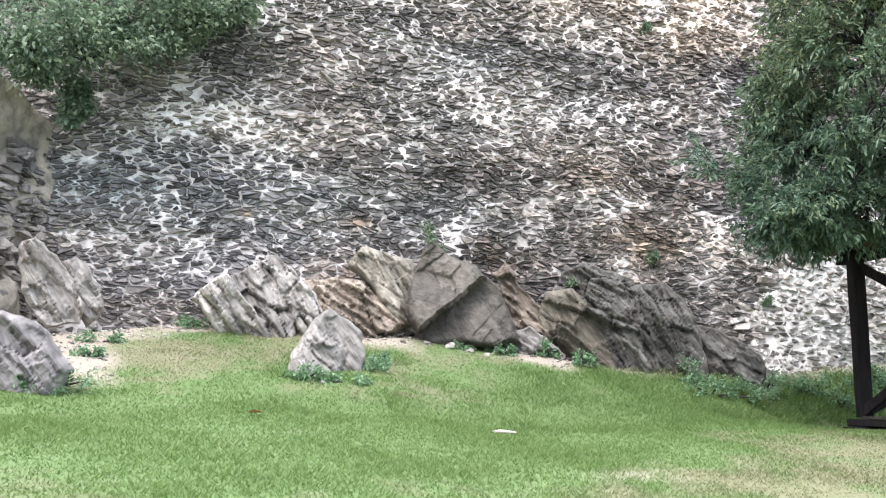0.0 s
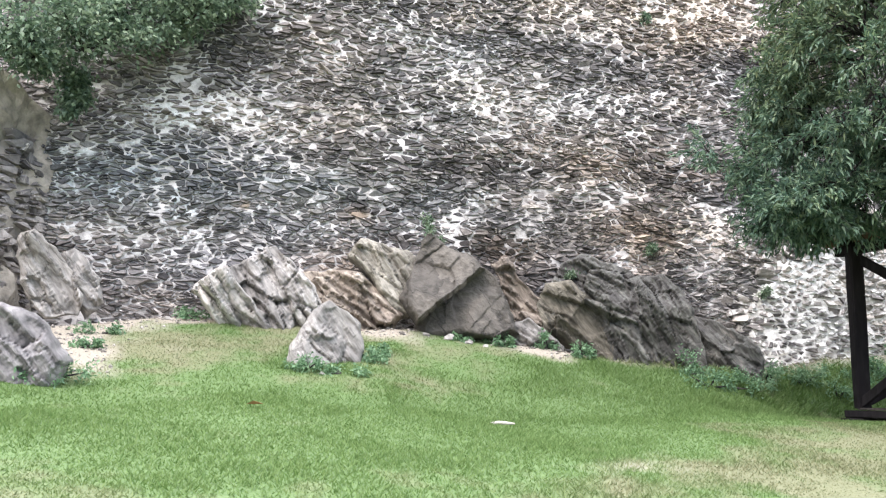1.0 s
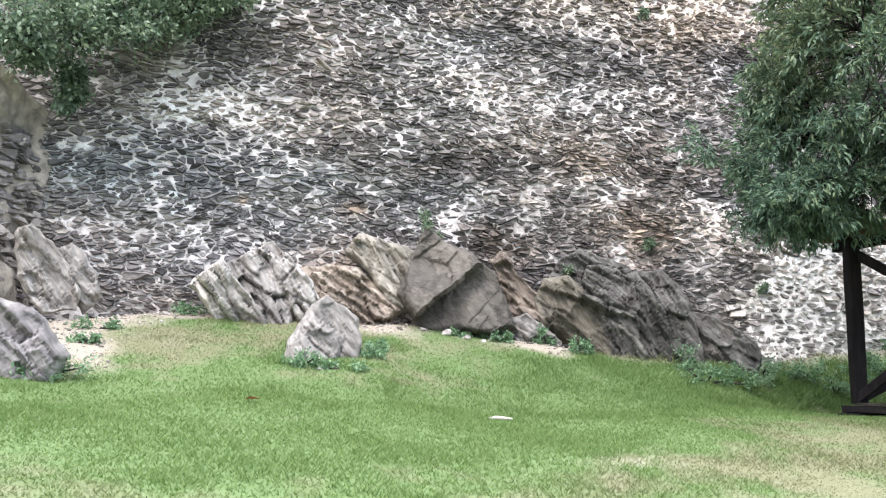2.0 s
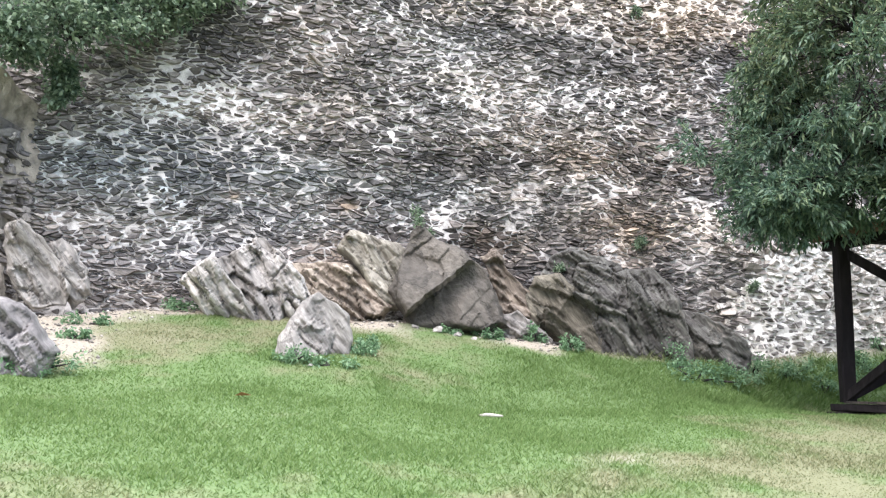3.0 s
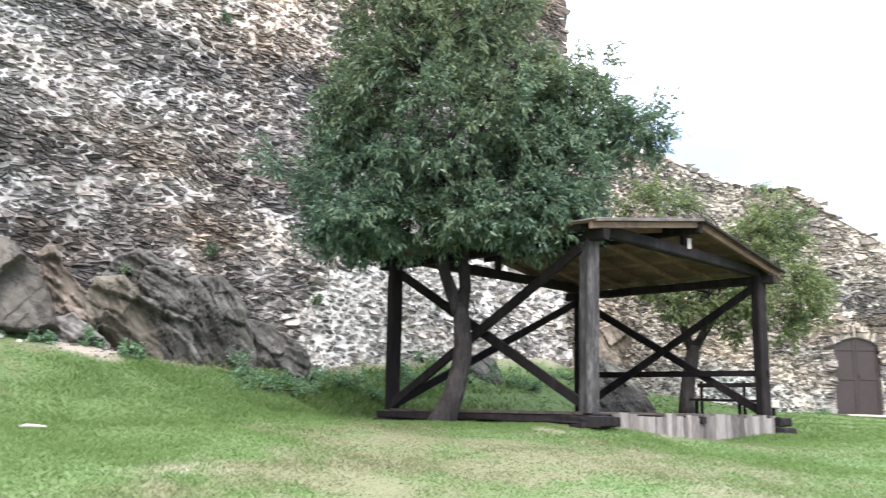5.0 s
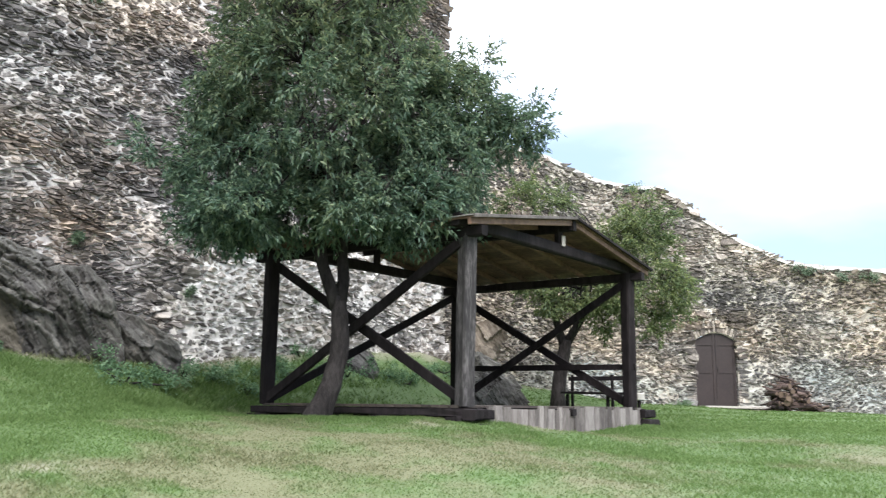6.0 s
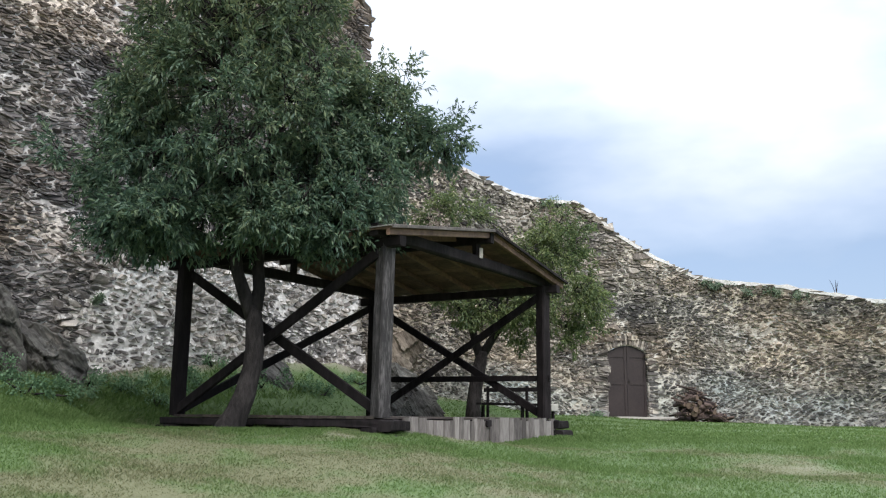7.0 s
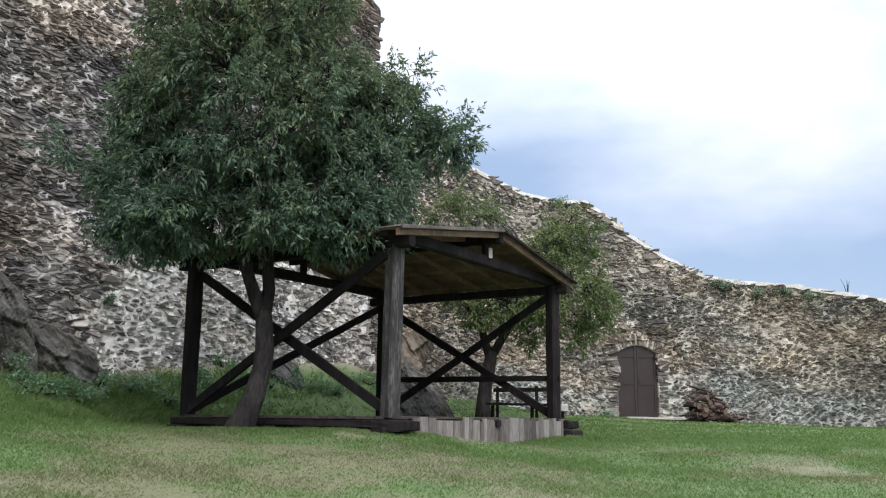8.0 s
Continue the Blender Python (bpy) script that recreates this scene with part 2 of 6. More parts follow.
M_REPAIR_PIECE = surface("stone_pieces_in_white_mortar", REPAIR_STONE, vary="object", **(STONE_LOOK | dict(smear=((0.74, 0.72, 0.69), 5.0, 0.52))))
M_WHITE = surface("fresh_white_mortar", [(0.3, 0.285, 0.27), (0.5, 0.48, 0.455), (0.68, 0.66, 0.63), (0.80, 0.785, 0.76)], 0.8, 9.0, 0.95, 0.9, 22, contrast=(0.24, 0.6), maps=True)
BED = dict(squash=(3.2, 1.4, 0.8), turn=(0, -36, 0))
M_ROCK = surface("schist_bedrock", [(0.085, 0.079, 0.074), (0.17, 0.159, 0.147), (0.28, 0.262, 0.242), (0.43, 0.408, 0.382)],
                 0.8, 7.0, 0.85, 0.5, 14, "object", 0.05, contrast=(0.32, 0.68), smear=((0.43, 0.40, 0.37), 2.2, 0.7), relief=0.03, cracks=(0.9, 0.03), **BED)
M_WOOD = surface("tarred_timber", [(0.006, 0.0047, 0.005), (0.013, 0.0105, 0.011), (0.03, 0.025, 0.026)], 2.0, 14.0, 0.9, 0.4, 60,
                 "object", 0.1, squash=(1, 1, 0.25), shine=0.2)
M_GREYWOOD = surface("weathered_grey_timber", [(0.07, 0.06, 0.055), (0.17, 0.15, 0.138), (0.3, 0.275, 0.255)], 3.0, 22.0, 0.85, 0.5, 70,
                     "object", 0.16, squash=(2, 2, 0.3), contrast=(0.3, 0.7))
M_BOARD = surface("brown_roof_boards", [(0.07, 0.04, 0.028), (0.145, 0.085, 0.06), (0.25, 0.155, 0.106)], 2.0, 14.0, 0.7, 0.3, 50, "object", 0.1)
M_DOOR = surface("rust_brown_door_paint", [(0.017, 0.0105, 0.0095), (0.027, 0.0175, 0.016), (0.038, 0.0255, 0.023)], 2.0, 18.0, 0.55, 0.15, 60)
M_BARK = surface("bark", [(0.009, 0.0078, 0.0078), (0.026, 0.0228, 0.0222), (0.064, 0.057, 0.055)], 4.0, 22.0, 0.95, 1.0, 45, squash=(1, 1, 0.35), shine=0.25)
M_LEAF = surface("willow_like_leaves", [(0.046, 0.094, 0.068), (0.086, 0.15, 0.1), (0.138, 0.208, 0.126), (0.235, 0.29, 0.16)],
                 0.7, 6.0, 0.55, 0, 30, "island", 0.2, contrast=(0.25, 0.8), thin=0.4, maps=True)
M_LEAF2 = surface("yellow_green_leaves", [(0.067, 0.115, 0.05), (0.145, 0.195, 0.078), (0.25, 0.285, 0.11)], 0.7, 6.0, 0.5, 0, 30, "island", 0.2, contrast=(0.25, 0.8), thin=0.42)
M_IVY = surface("ivy_leaves", [(0.06, 0.105, 0.066), (0.15, 0.22, 0.135), (0.32, 0.39, 0.26)], 0.9, 6.0, 0.45, 0, 30, "island", 0.22, contrast=(0.25, 0.8), thin=0.42)
M_WEED = surface("weeds", [(0.075, 0.15, 0.08), (0.15, 0.27, 0.14), (0.26, 0.38, 0.22)], 0.9, 6.0, 0.6, 0, 30, "island", 0.22, contrast=(0.25, 0.8), thin=0.42)


# ---- helpers for parts ----
def mesh_from(name, verts, faces, material, smooth=False):
    me = bpy.data.meshes.new(name)
    me.from_pydata(verts, [], faces)
    me.materials.append(material)
    if smooth:
        me.polygons.foreach_set("use_smooth", [True] * len(me.polygons))
    me.update()
    return me


def part(name, bm, material, parent=None, label=""):
    me = bpy.data.meshes.new(name)
    bm.to_mesh(me)
    bm.free()
    me.materials.append(material)
    ob = new(name, me)
    ob.parent = parent
    if label:
        ob["label"] = label
    return ob


def thing(name, at, label, category, group="", kind=""):
    ob = new(name)
    ob.empty_display_size = 0.2
    ob.location = at
    return tagged(ob, label, category, group, kind)


def beam_bm(a, b, w, h, wear=0.006, seed=0, bm=None, up=(0, 0, 1)):
    """A squared timber from a to b, w wide and h high, with softened, slightly uneven edges."""
    rnd = random.Random(seed)
    own = bm is None
    bm = bmesh.new() if own else bm
    a, b = Vector(a), Vector(b)
    along = b - a
    x = along.normalized()
    up = Vector(up)
    if abs(x.dot(up)) > 0.95:
        up = Vector((0, 1, 0))
    y = up.cross(x).normalized()
    z = x.cross(y)
    steps = max(2, int(along.length / 0.5))
    c = min(w, h) * 0.12
    prof = [(-w / 2 + c, -h / 2), (w / 2 - c, -h / 2), (w / 2, -h / 2 + c), (w / 2, h / 2 - c),
            (w / 2 - c, h / 2), (-w / 2 + c, h / 2), (-w / 2, h / 2 - c), (-w / 2, -h / 2 + c)]
    rings = []
    for i in range(steps + 1):
        p = a + along * (i / steps)
        rings.append([bm.verts.new(p + y * (u + rnd.uniform(-wear, wear)) + z * (v + rnd.uniform(-wear, wear))) for u, v in prof])
    for r0, r1 in zip(rings, rings[1:]):
        for k in range(8):
            bm.faces.new((r0[k], r0[(k + 1) % 8], r1[(k + 1) % 8], r1[k]))
    bm.faces.new(list(reversed(rings[0])))
    bm.faces.new(rings[-1])
    return bm


# ---- the ground ----
TAB_AZ = (-180, -70, -30, -22, -14, -4, 4, 10, 16, 25, 34, 40, 48, 66, 110, 180)
TAB_RC = (9, 8, 8, 8.5, 9, 9, 9.5, 10, 10.3, 11.3, 11.5, 11.8, 12.5, 14, 12, 9)
TAB_ZC = (0.0, 0.6, 1.45, 1.5, 1.6, 1.5, 1.45, 1.45, 1.47, 1.43, 1.44, 1.31, 1.25, 1.3, 0.6, 0.0)
TAB_RB = (14, 12, 11, 12.5, 12.8, 12.7, 13, 13.3, 13.8, 17.5, 20, 21.5, 24, 25.5, 22, 14)
TAB_ZB = (0.0, 0.8, 2.2, 2.5, 2.67, 2.6, 2.4, 2.23, 2.1, 2.5, 2.75, 2.1, 1.65, 1.42, 0.7, 0.0)
TAB_P = (1, 1, 1, 1, 1, 1, 1.1, 1.2, 1.6, 4.0, 4.8, 4.5, 2.5, 1, 1, 1)


# the pavilion's near corner, axes and size, and its deck's height
H, DECK = 2.4, 1.6
PF = Vector((2.88 * H, 3.83 * H, 0))
AX, AY = Vector((0.951, 0.309, 0)), Vector((-0.309, 0.951, 0))
LX, LY = 2.06 * H, 1.53 * H


def ground_z(x, y):
    r, az = np.hypot(x, y), np.degrees(np.arctan2(x, y))
    rc, zc, rb, zb, p = (np.interp(az, TAB_AZ, tab) for tab in (TAB_RC, TAB_ZC, TAB_RB, TAB_ZB, TAB_P))
    u = np.clip(r / rc, 0, 1)
    near = zc * (1.45 * u - 0.45 * u * u)
    v = np.clip((r - rc) / (rb - rc), 0, 1)
    z = near + (zb - zc) * v ** p
    bumps = 0.03 * np.sin(1.3 * x + 0.4) * np.sin(1.1 * y + 1.0) + 0.015 * np.sin(3.1 * x + 1.7 * y)
    z = z + bumps * np.clip(r / 4, 0, 1)
    # a dip beside the tree, a rise at the pavilion's near corner
    z = z - 0.13 * blob(x, y, 24.0, 13.2, 1.3) - 0.2 * blob(x, y, 22.0, 14.6, 1.0) + 0.06 * blob(x, y, 37.5, 11.2, 1.1) - 0.13 * blob(x, y, 43.0, 13.0, 1.1)
    # levelled under the pavilion
    u = (x - PF.x) * AX.x + (y - PF.y) * AX.y - LX / 2
    v = (x - PF.x) * AY.x + (y - PF.y) * AY.y - LY / 2
    gap = np.hypot(np.clip(np.abs(u) - LX / 2, 0, None) * np.where(u < 0, 12, 1), np.clip(np.abs(v) - LY / 2, 0, None) * np.where(v < 0, 12, 1))
    return z - np.clip(1 - gap / 1.3, 0, 1) ** 0.7 * np.clip(z - 1.3, 0, None)


def gz(x, y):
    return float(ground_z(np.array(x, float), np.array(y, float)))


def polar(az, r, z=None):
    x, y = r * math.sin(radians(az)), r * math.cos(radians(az))
    return Vector((x, y, gz(x, y) if z is None else z))


def at_el(az, el, r):
    return Vector((r * math.sin(radians(az)), r * math.cos(radians(az)), EYE[2] + r * math.tan(radians(el))))


def lattice(x, y, scale, seed):
    """Smooth value noise from 0 to 1 on the plan."""
    rng = np.random.RandomState(seed)
    grid = rng.rand(64, 64)
    u, v = x * scale + 500.3, y * scale + 500.7
    i, j = np.floor(u).astype(int), np.floor(v).astype(int)
    a, b = u - i, v - j
    a, b = a * a * (3 - 2 * a), b * b * (3 - 2 * b)
    g = lambda p, q: grid[p % 64, q % 64]
    return (g(i, j) * (1 - a) + g(i + 1, j) * a) * (1 - b) + (g(i, j + 1) * (1 - a) + g(i + 1, j + 1) * a) * b


GRAIN = np.random.RandomState(77).rand(257, 257)
GRAIN[256], GRAIN[:, 256] = GRAIN[0], GRAIN[:, 0]


def grain(u, v, shift=0.0):
    """Smooth noise from -1 to 1 on any pair of coordinates."""
    u, v = (np.asarray(u, float) + 3.7 * shift) % 256, (np.asarray(v, float) + 11.3 * shift) % 256
    i, j = np.floor(u).astype(int) % 256, np.floor(v).astype(int) % 256
    a, b = u - np.floor(u), v - np.floor(v)
    a, b = a * a * (3 - 2 * a), b * b * (3 - 2 * b)
    return ((GRAIN[i, j] * (1 - a) + GRAIN[i + 1, j] * a) * (1 - b) + (GRAIN[i, j + 1] * (1 - a) + GRAIN[i + 1, j + 1] * a) * b) * 2 - 1


def blob(x, y, az, r, size):
    px, py = r * np.sin(np.radians(az)), r * np.cos(np.radians(az))
    return np.exp(-((x - px) ** 2 + (y - py) ** 2) / size ** 2)


def dry_map(x, y):
    d = 0.85 * lattice(x, y, 0.5, 3) + 0.85 * lattice(x, y, 1.4, 4) + 0.6 * lattice(x, y, 4.2, 6) + 0.3 * lattice(x, y, 9.0, 7) - 1.03
    d += 0.28 * blob(x, y, 18, 6.8, 1.6) + 0.25 * blob(x, y, 28, 8.0, 1.8) + 0.3 * blob(x, y, -13, 11.3, 1.3) + 0.22 * blob(x, y, 36, 9.5, 1.6)
    d += 0.3 * blob(x, y, 2, 12.2, 1.0) + 0.25 * blob(x, y, -20, 10.5, 1.4) + 0.3 * blob(x, y, 62, 10.0, 1.0) + 0.2 * blob(x, y, -3, 11.0, 1.2) + 0.25 * blob(x, y, 45, 9.0, 1.5)
    d -= 0.55 * blob(x, y, -8, 8.0, 1.7) + 0.6 * blob(x, y, 4, 8.4, 1.2) + 0.7 * blob(x, y, 17, 12.6, 1.8) + 0.5 * blob(x, y, 25, 15, 2.4) + 0.6 * blob(x, y, 32, 18.5, 3.0)
    d -= 0.4 * blob(x, y, -22, 7.0, 1.6) + 0.4 * blob(x, y, 12, 10.6, 1.1)
    d -= 0.6 * blob(x, y, 60, 18.0, 6.0)
    return d


def bare_map(x, y):
    r, az = np.hypot(x, y), np.degrees(np.arctan2(x, y))
    rb = np.interp(az, TAB_AZ, TAB_RB)
    left = np.clip((37.0 - az) / 4, 0, 1)
    b = 0.55 * np.clip(1 - np.abs(r - rb) / 0.5, 0, 1) * left + 0.7 * np.clip((r - rb) / 0.4, 0, 1)
    b += 0.95 * blob(x, y, -24.3, 11.2, 0.8) + 0.8 * blob(x, y, -23.0, 10.2, 0.55) + 0.7 * blob(x, y, -26, 12.0, 1.0) + 0.5 * blob(x, y, -21, 12.6, 0.9) + 0.4 * blob(x, y, -16, 12.9, 0.5) + 0.55 * blob(x, y, -20.5, 11.9, 0.7)
    b += 0.55 * blob(x, y, 6.5, 12.7, 0.5) + 0.5 * blob(x, y, 18.5, 14.6, 0.45) + 0.6 * blob(x, y, 23.5, 14.3, 0.35) + 0.4 * blob(x, y, -4.5, 12.3, 0.6)
    b += 0.25 * blob(x, y, 11, 6.5, 0.7) + 0.42 * blob(x, y, 35, 10.6, 0.4) + 0.5 * blob(x, y, 42, 11.9, 0.6) + 0.45 * blob(x, y, 45, 13.2, 0.6) + 0.35 * blob(x, y, 63, 10.5, 0.4)
    return b * (0.45 + 1.1 * lattice(x, y, 2.3, 9)) + 0.35 * (lattice(x, y, 1.1, 8) - 0.5) + 0.3 * (lattice(x, y, 5.0, 10) - 0.5)


def store_maps(me, x, y):
    for name, values in (("dry", dry_map(x, y)), ("bare", bare_map(x, y))):
        me.attributes.new(name, "FLOAT", "POINT").data.foreach_set("value", np.asarray(values, np.float32))


def build_ground():
    azs = np.radians(np.concatenate([np.arange(-180, -36, 6.0), np.arange(-36, 76, 0.5), np.arange(76, 180, 6.0)]))
    rs = np.concatenate([[0.4], np.arange(1, 5, 0.5), np.arange(5, 28, 0.15), [30, 36, 45, 60, 90, 150, 300, 700, 1500, 3000]])
    n = len(azs)
    rr, aa = np.meshgrid(rs, azs, indexing="ij")
    x, y = rr * np.sin(aa), rr * np.cos(aa)
    z = ground_z(x, y)
    verts = [(0, 0, 0.0)] + list(zip(x.ravel().tolist(), y.ravel().tolist(), z.ravel().tolist()))
    faces = [(0, 1 + (k + 1) % n, 1 + k) for k in range(n)]
    for i in range(len(rs) - 1):
        for k in range(n):
            k2 = (k + 1) % n
            faces.append((1 + i * n + k, 1 + i * n + k2, 1 + (i + 1) * n + k2, 1 + (i + 1) * n + k))
    me = mesh_from("ground", verts, faces, M_LAWN, True)
    store_maps(me, np.array([v[0] for v in verts]), np.array([v[1] for v in verts]))
    return tagged(new("ground", me), "uneven sloping castle lawn with dry patches", "lawn", kind="structure")


ground = build_ground()

# ---- walls ----
WALL_N, WALL_D = Vector((-0.2588, 0.9659, 0)), Vector((0.9659, 0.2588, 0))
WALL_O = WALL_N * 13.5
TOWER_L, TOWER_R, TOWER_H = -2.6, 16.23, 17.0


def tower_place(s, z):
    """Origin, along, outward on the keep's face."""
    return WALL_O + WALL_D * s + Vector((0, 0, z)), WALL_D, -WALL_N


RING_PTS = [Vector(p) for p in ((9.0, 18.3), (12.7, 17.9), (16.8, 17.3), (20.6, 15.9), (23.2, 13.2), (24.6, 9.6), (25.0, 3.0), (22.5, -6.0))]


def ring_curve():
    pts, acc = [], 0.0
    for i in range(len(RING_PTS) - 1):
        p0, p1, p2, p3 = (RING_PTS[min(max(j, 0), len(RING_PTS) - 1)] for j in (i - 1, i, i + 1, i + 2))
        for k in range(12):
            t = k / 12
            pts.append(0.5 * (2 * p1 + (p2 - p0) * t + (2 * p0 - 5 * p1 + 4 * p2 - p3) * t * t + (3 * p1 - p0 - 3 * p2 + p3) * t ** 3))
    pts.append(RING_PTS[-1])
    length = [0.0]
    for a, b in zip(pts, pts[1:]):
        length.append(length[-1] + (b - a).length)
    return pts, length


RING, RING_S = ring_curve()
RX, RY = [p.x for p in RING], [p.y for p in RING]
# the crest of the ring wall by bearing: (bearing, elevation)
CREST_AZ = (30, 37, 39.2, 42, 45.6, 47.5, 49.5, 50.6, 52.1, 54.3, 56.9, 59, 61.8, 66.9, 75, 120)
CREST_EL = (17.4, 17.2, 16.7, 15.9, 14.2, 13.8, 13.6, 12.9, 11.5, 10.1, 8.7, 8.3, 8.0, 6.9, 6.4, 6.0)


def ring_place(s, z):
    x, y = np.interp(s, RING_S, RX), np.interp(s, RING_S, RY)
    x2, y2 = np.interp(s + 0.2, RING_S, RX), np.interp(s + 0.2, RING_S, RY)
    d = Vector((x2 - x, y2 - y, 0))
    d = d.normalized() if d.length > 1e-6 else Vector((0, -1, 0))
    return Vector((x, y, z)), d, Vector((d.y, -d.x, 0))


def ring_top(s):
    p, _, _ = ring_place(s, 0)
    az = math.degrees(math.atan2(p.x, p.y))
    return EYE[2] + math.hypot(p.x, p.y) * math.tan(radians(np.interp(az, CREST_AZ, CREST_EL)))


def ring_s_at(az):
    best = min(range(len(RING)), key=lambda i: abs(math.degrees(math.atan2(RING[i].x, RING[i].y)) - az))
    lo, hi = RING_S[max(0, best - 1)], RING_S[min(len(RING) - 1, best + 1)]
    for _ in range(40):
        mid = (lo + hi) / 2
        p = ring_place(mid, 0)[0]
        lo, hi = (mid, hi) if math.degrees(math.atan2(p.x, p.y)) < az else (lo, mid)
    return (lo + hi) / 2


DOOR_S0, DOOR_S1 = ring_s_at(51.3), ring_s_at(53.75)
DOOR_Z0 = 1.6
DOOR_SPRING, DOOR_RISE = 1.85, 0.22


def door_arch(s):
    u = (s - DOOR_S0) / (DOOR_S1 - DOOR_S0) * 2 - 1
    return DOOR_Z0 + DOOR_SPRING + DOOR_RISE * (1 - u * u) if abs(u) <= 1 else None


def sheet_wall(name, place, s0, s1, z0, top, thick, step, material, hole=None, amp=0.03):
    """A solid wall along a line with an uneven crest and a rough face; columns in the hole start above it."""
    verts, faces = [], []
    ns = int((s1 - s0) / step)
    ss = [s0 + (s1 - s0) * i / ns for i in range(ns + 1)]
    if hole:
        ss = sorted(set(ss) | {hole[0], hole[1]})
    rows = 28
    front, back = [], []
    for i, s in enumerate(ss):
        t = top(s)
        zb = z0(s) if callable(z0) else z0
        f_, b_ = [], []
        for k in range(rows + 1):
            z = zb + (t - zb) * k / rows
            o, d, n = place(s, z)
            rel = amp * (noise.noise(Vector((s * 1.3, z * 1.3, 3.1))) + 0.6 * noise.noise(Vector((s * 4, z * 4, 7.7))))
            f_.append(len(verts))
            verts.append(o + n * rel)
            b_.append(len(verts))
            verts.append(o - n * thick)
        front.append(f_)
        back.append(b_)
    for i in range(len(ss) - 1):
        mid = (ss[i] + ss[i + 1]) / 2
        for k in range(rows):
            faces.append((front[i][k], front[i + 1][k], front[i + 1][k + 1], front[i][k + 1]))
            faces.append((back[i + 1][k], back[i][k], back[i][k + 1], back[i + 1][k + 1]))
        faces.append((front[i][-1], front[i + 1][-1], back[i + 1][-1], back[i][-1]))
        faces.append((front[i][0], back[i][0], back[i + 1][0], front[i + 1][0]))
    for e, flip in ((0, False), (-1, True)):
        for k in range(rows):
            q = (front[e][k], front[e][k + 1], back[e][k + 1], back[e][k])
            faces.append(tuple(reversed(q)) if flip else q)
    return new(name, mesh_from(name, verts, faces, material))


wall_keep = sheet_wall("wall_keep", tower_place, TOWER_L - 1.5, TOWER_R, -0.5, lambda s: TOWER_H, 2.5, 0.4, M_MORTAR, amp=0.05)
tagged(wall_keep, "tall rubble wall of dark schist slabs in pale lime mortar", "castle wall", kind="structure")

RS0, RS1 = ring_s_at(30.0), RING_S[-1]
DOOR_MID = (DOOR_S0 + DOOR_S1) / 2


def ring_piece(name, s0, s1, z0, top):
    return sheet_wall(name, ring_place, s0, s1, z0, top, 1.1, 0.15, M_RING_MORTAR)


wall_ring_a = ring_piece("wall_ring_west", RS0, DOOR_S0, -0.5, ring_top)
wall_ring_b = ring_piece("wall_ring_east", DOOR_S1, RS1, -0.5, ring_top)
wall_ring_c = ring_piece("wall_ring_over_door", DOOR_S0, DOOR_S1, lambda s: door_arch(min(max(s, DOOR_S0 + 1e-4), DOOR_S1 - 1e-4)), ring_top)
for w in (wall_ring_a, wall_ring_b, wall_ring_c):
    tagged(w, "curved ring wall of small rubble stones with a wavy crest", "castle wall", kind="structure")


BUTT_A, BUTT_B = Vector((-5.75, 12.45, 0)), Vector((-7.3, 7.4, 0))


def buttress_place(s, z):
    """Origin, along, outward on the side wall that closes the keep's foot; it leans back as it rises."""
    d = (BUTT_B - BUTT_A).normalized()
    n = Vector((-d.y, d.x, 0))
    return BUTT_A + d * s - n * 0.03 * z + Vector((0, 0, z)), -d, n


wall_side = sheet_wall("wall_side", lambda s, z: buttress_place(5.0 - s, z), 0.0, 5.0, 0.5,
                       lambda s: 5.75 + 0.25 * math.sin(s * 2.1), 1.6, 0.12, M_SIDE, amp=0.14)
tagged(wall_side, "rough leaning side wall of rock and rubble", "castle wall", kind="structure")

# a pale lime cap along the ring wall's crest
wall_cap = sheet_wall("wall_cap", lambda s, z: (lambda o, d, n: (o + n * 0.05, d, n))(*ring_place(s, z)), RS0 + 0.5, RS1,
                      lambda s: ring_top(s) - 0.07 - 0.05 * noise.noise(Vector((s * 2.3, 0, 0))), lambda s: ring_top(s) + 0.035 + 0.06 * noise.noise(Vector((s * 3.1, 4, 0))),
                      1.2, 0.1, M_WHITE, amp=0.03)
tagged(wall_cap, "pale lime capping along the wavy wall crest", "wall cap", kind="structure")

# ---- the timber pavilion ----
def pv(u, v, z):
    """A place in the pavilion: u along the gable end, v along the ridge, z above the deck."""
    return PF + AX * u + AY * v + Vector((0, 0, DECK + z))


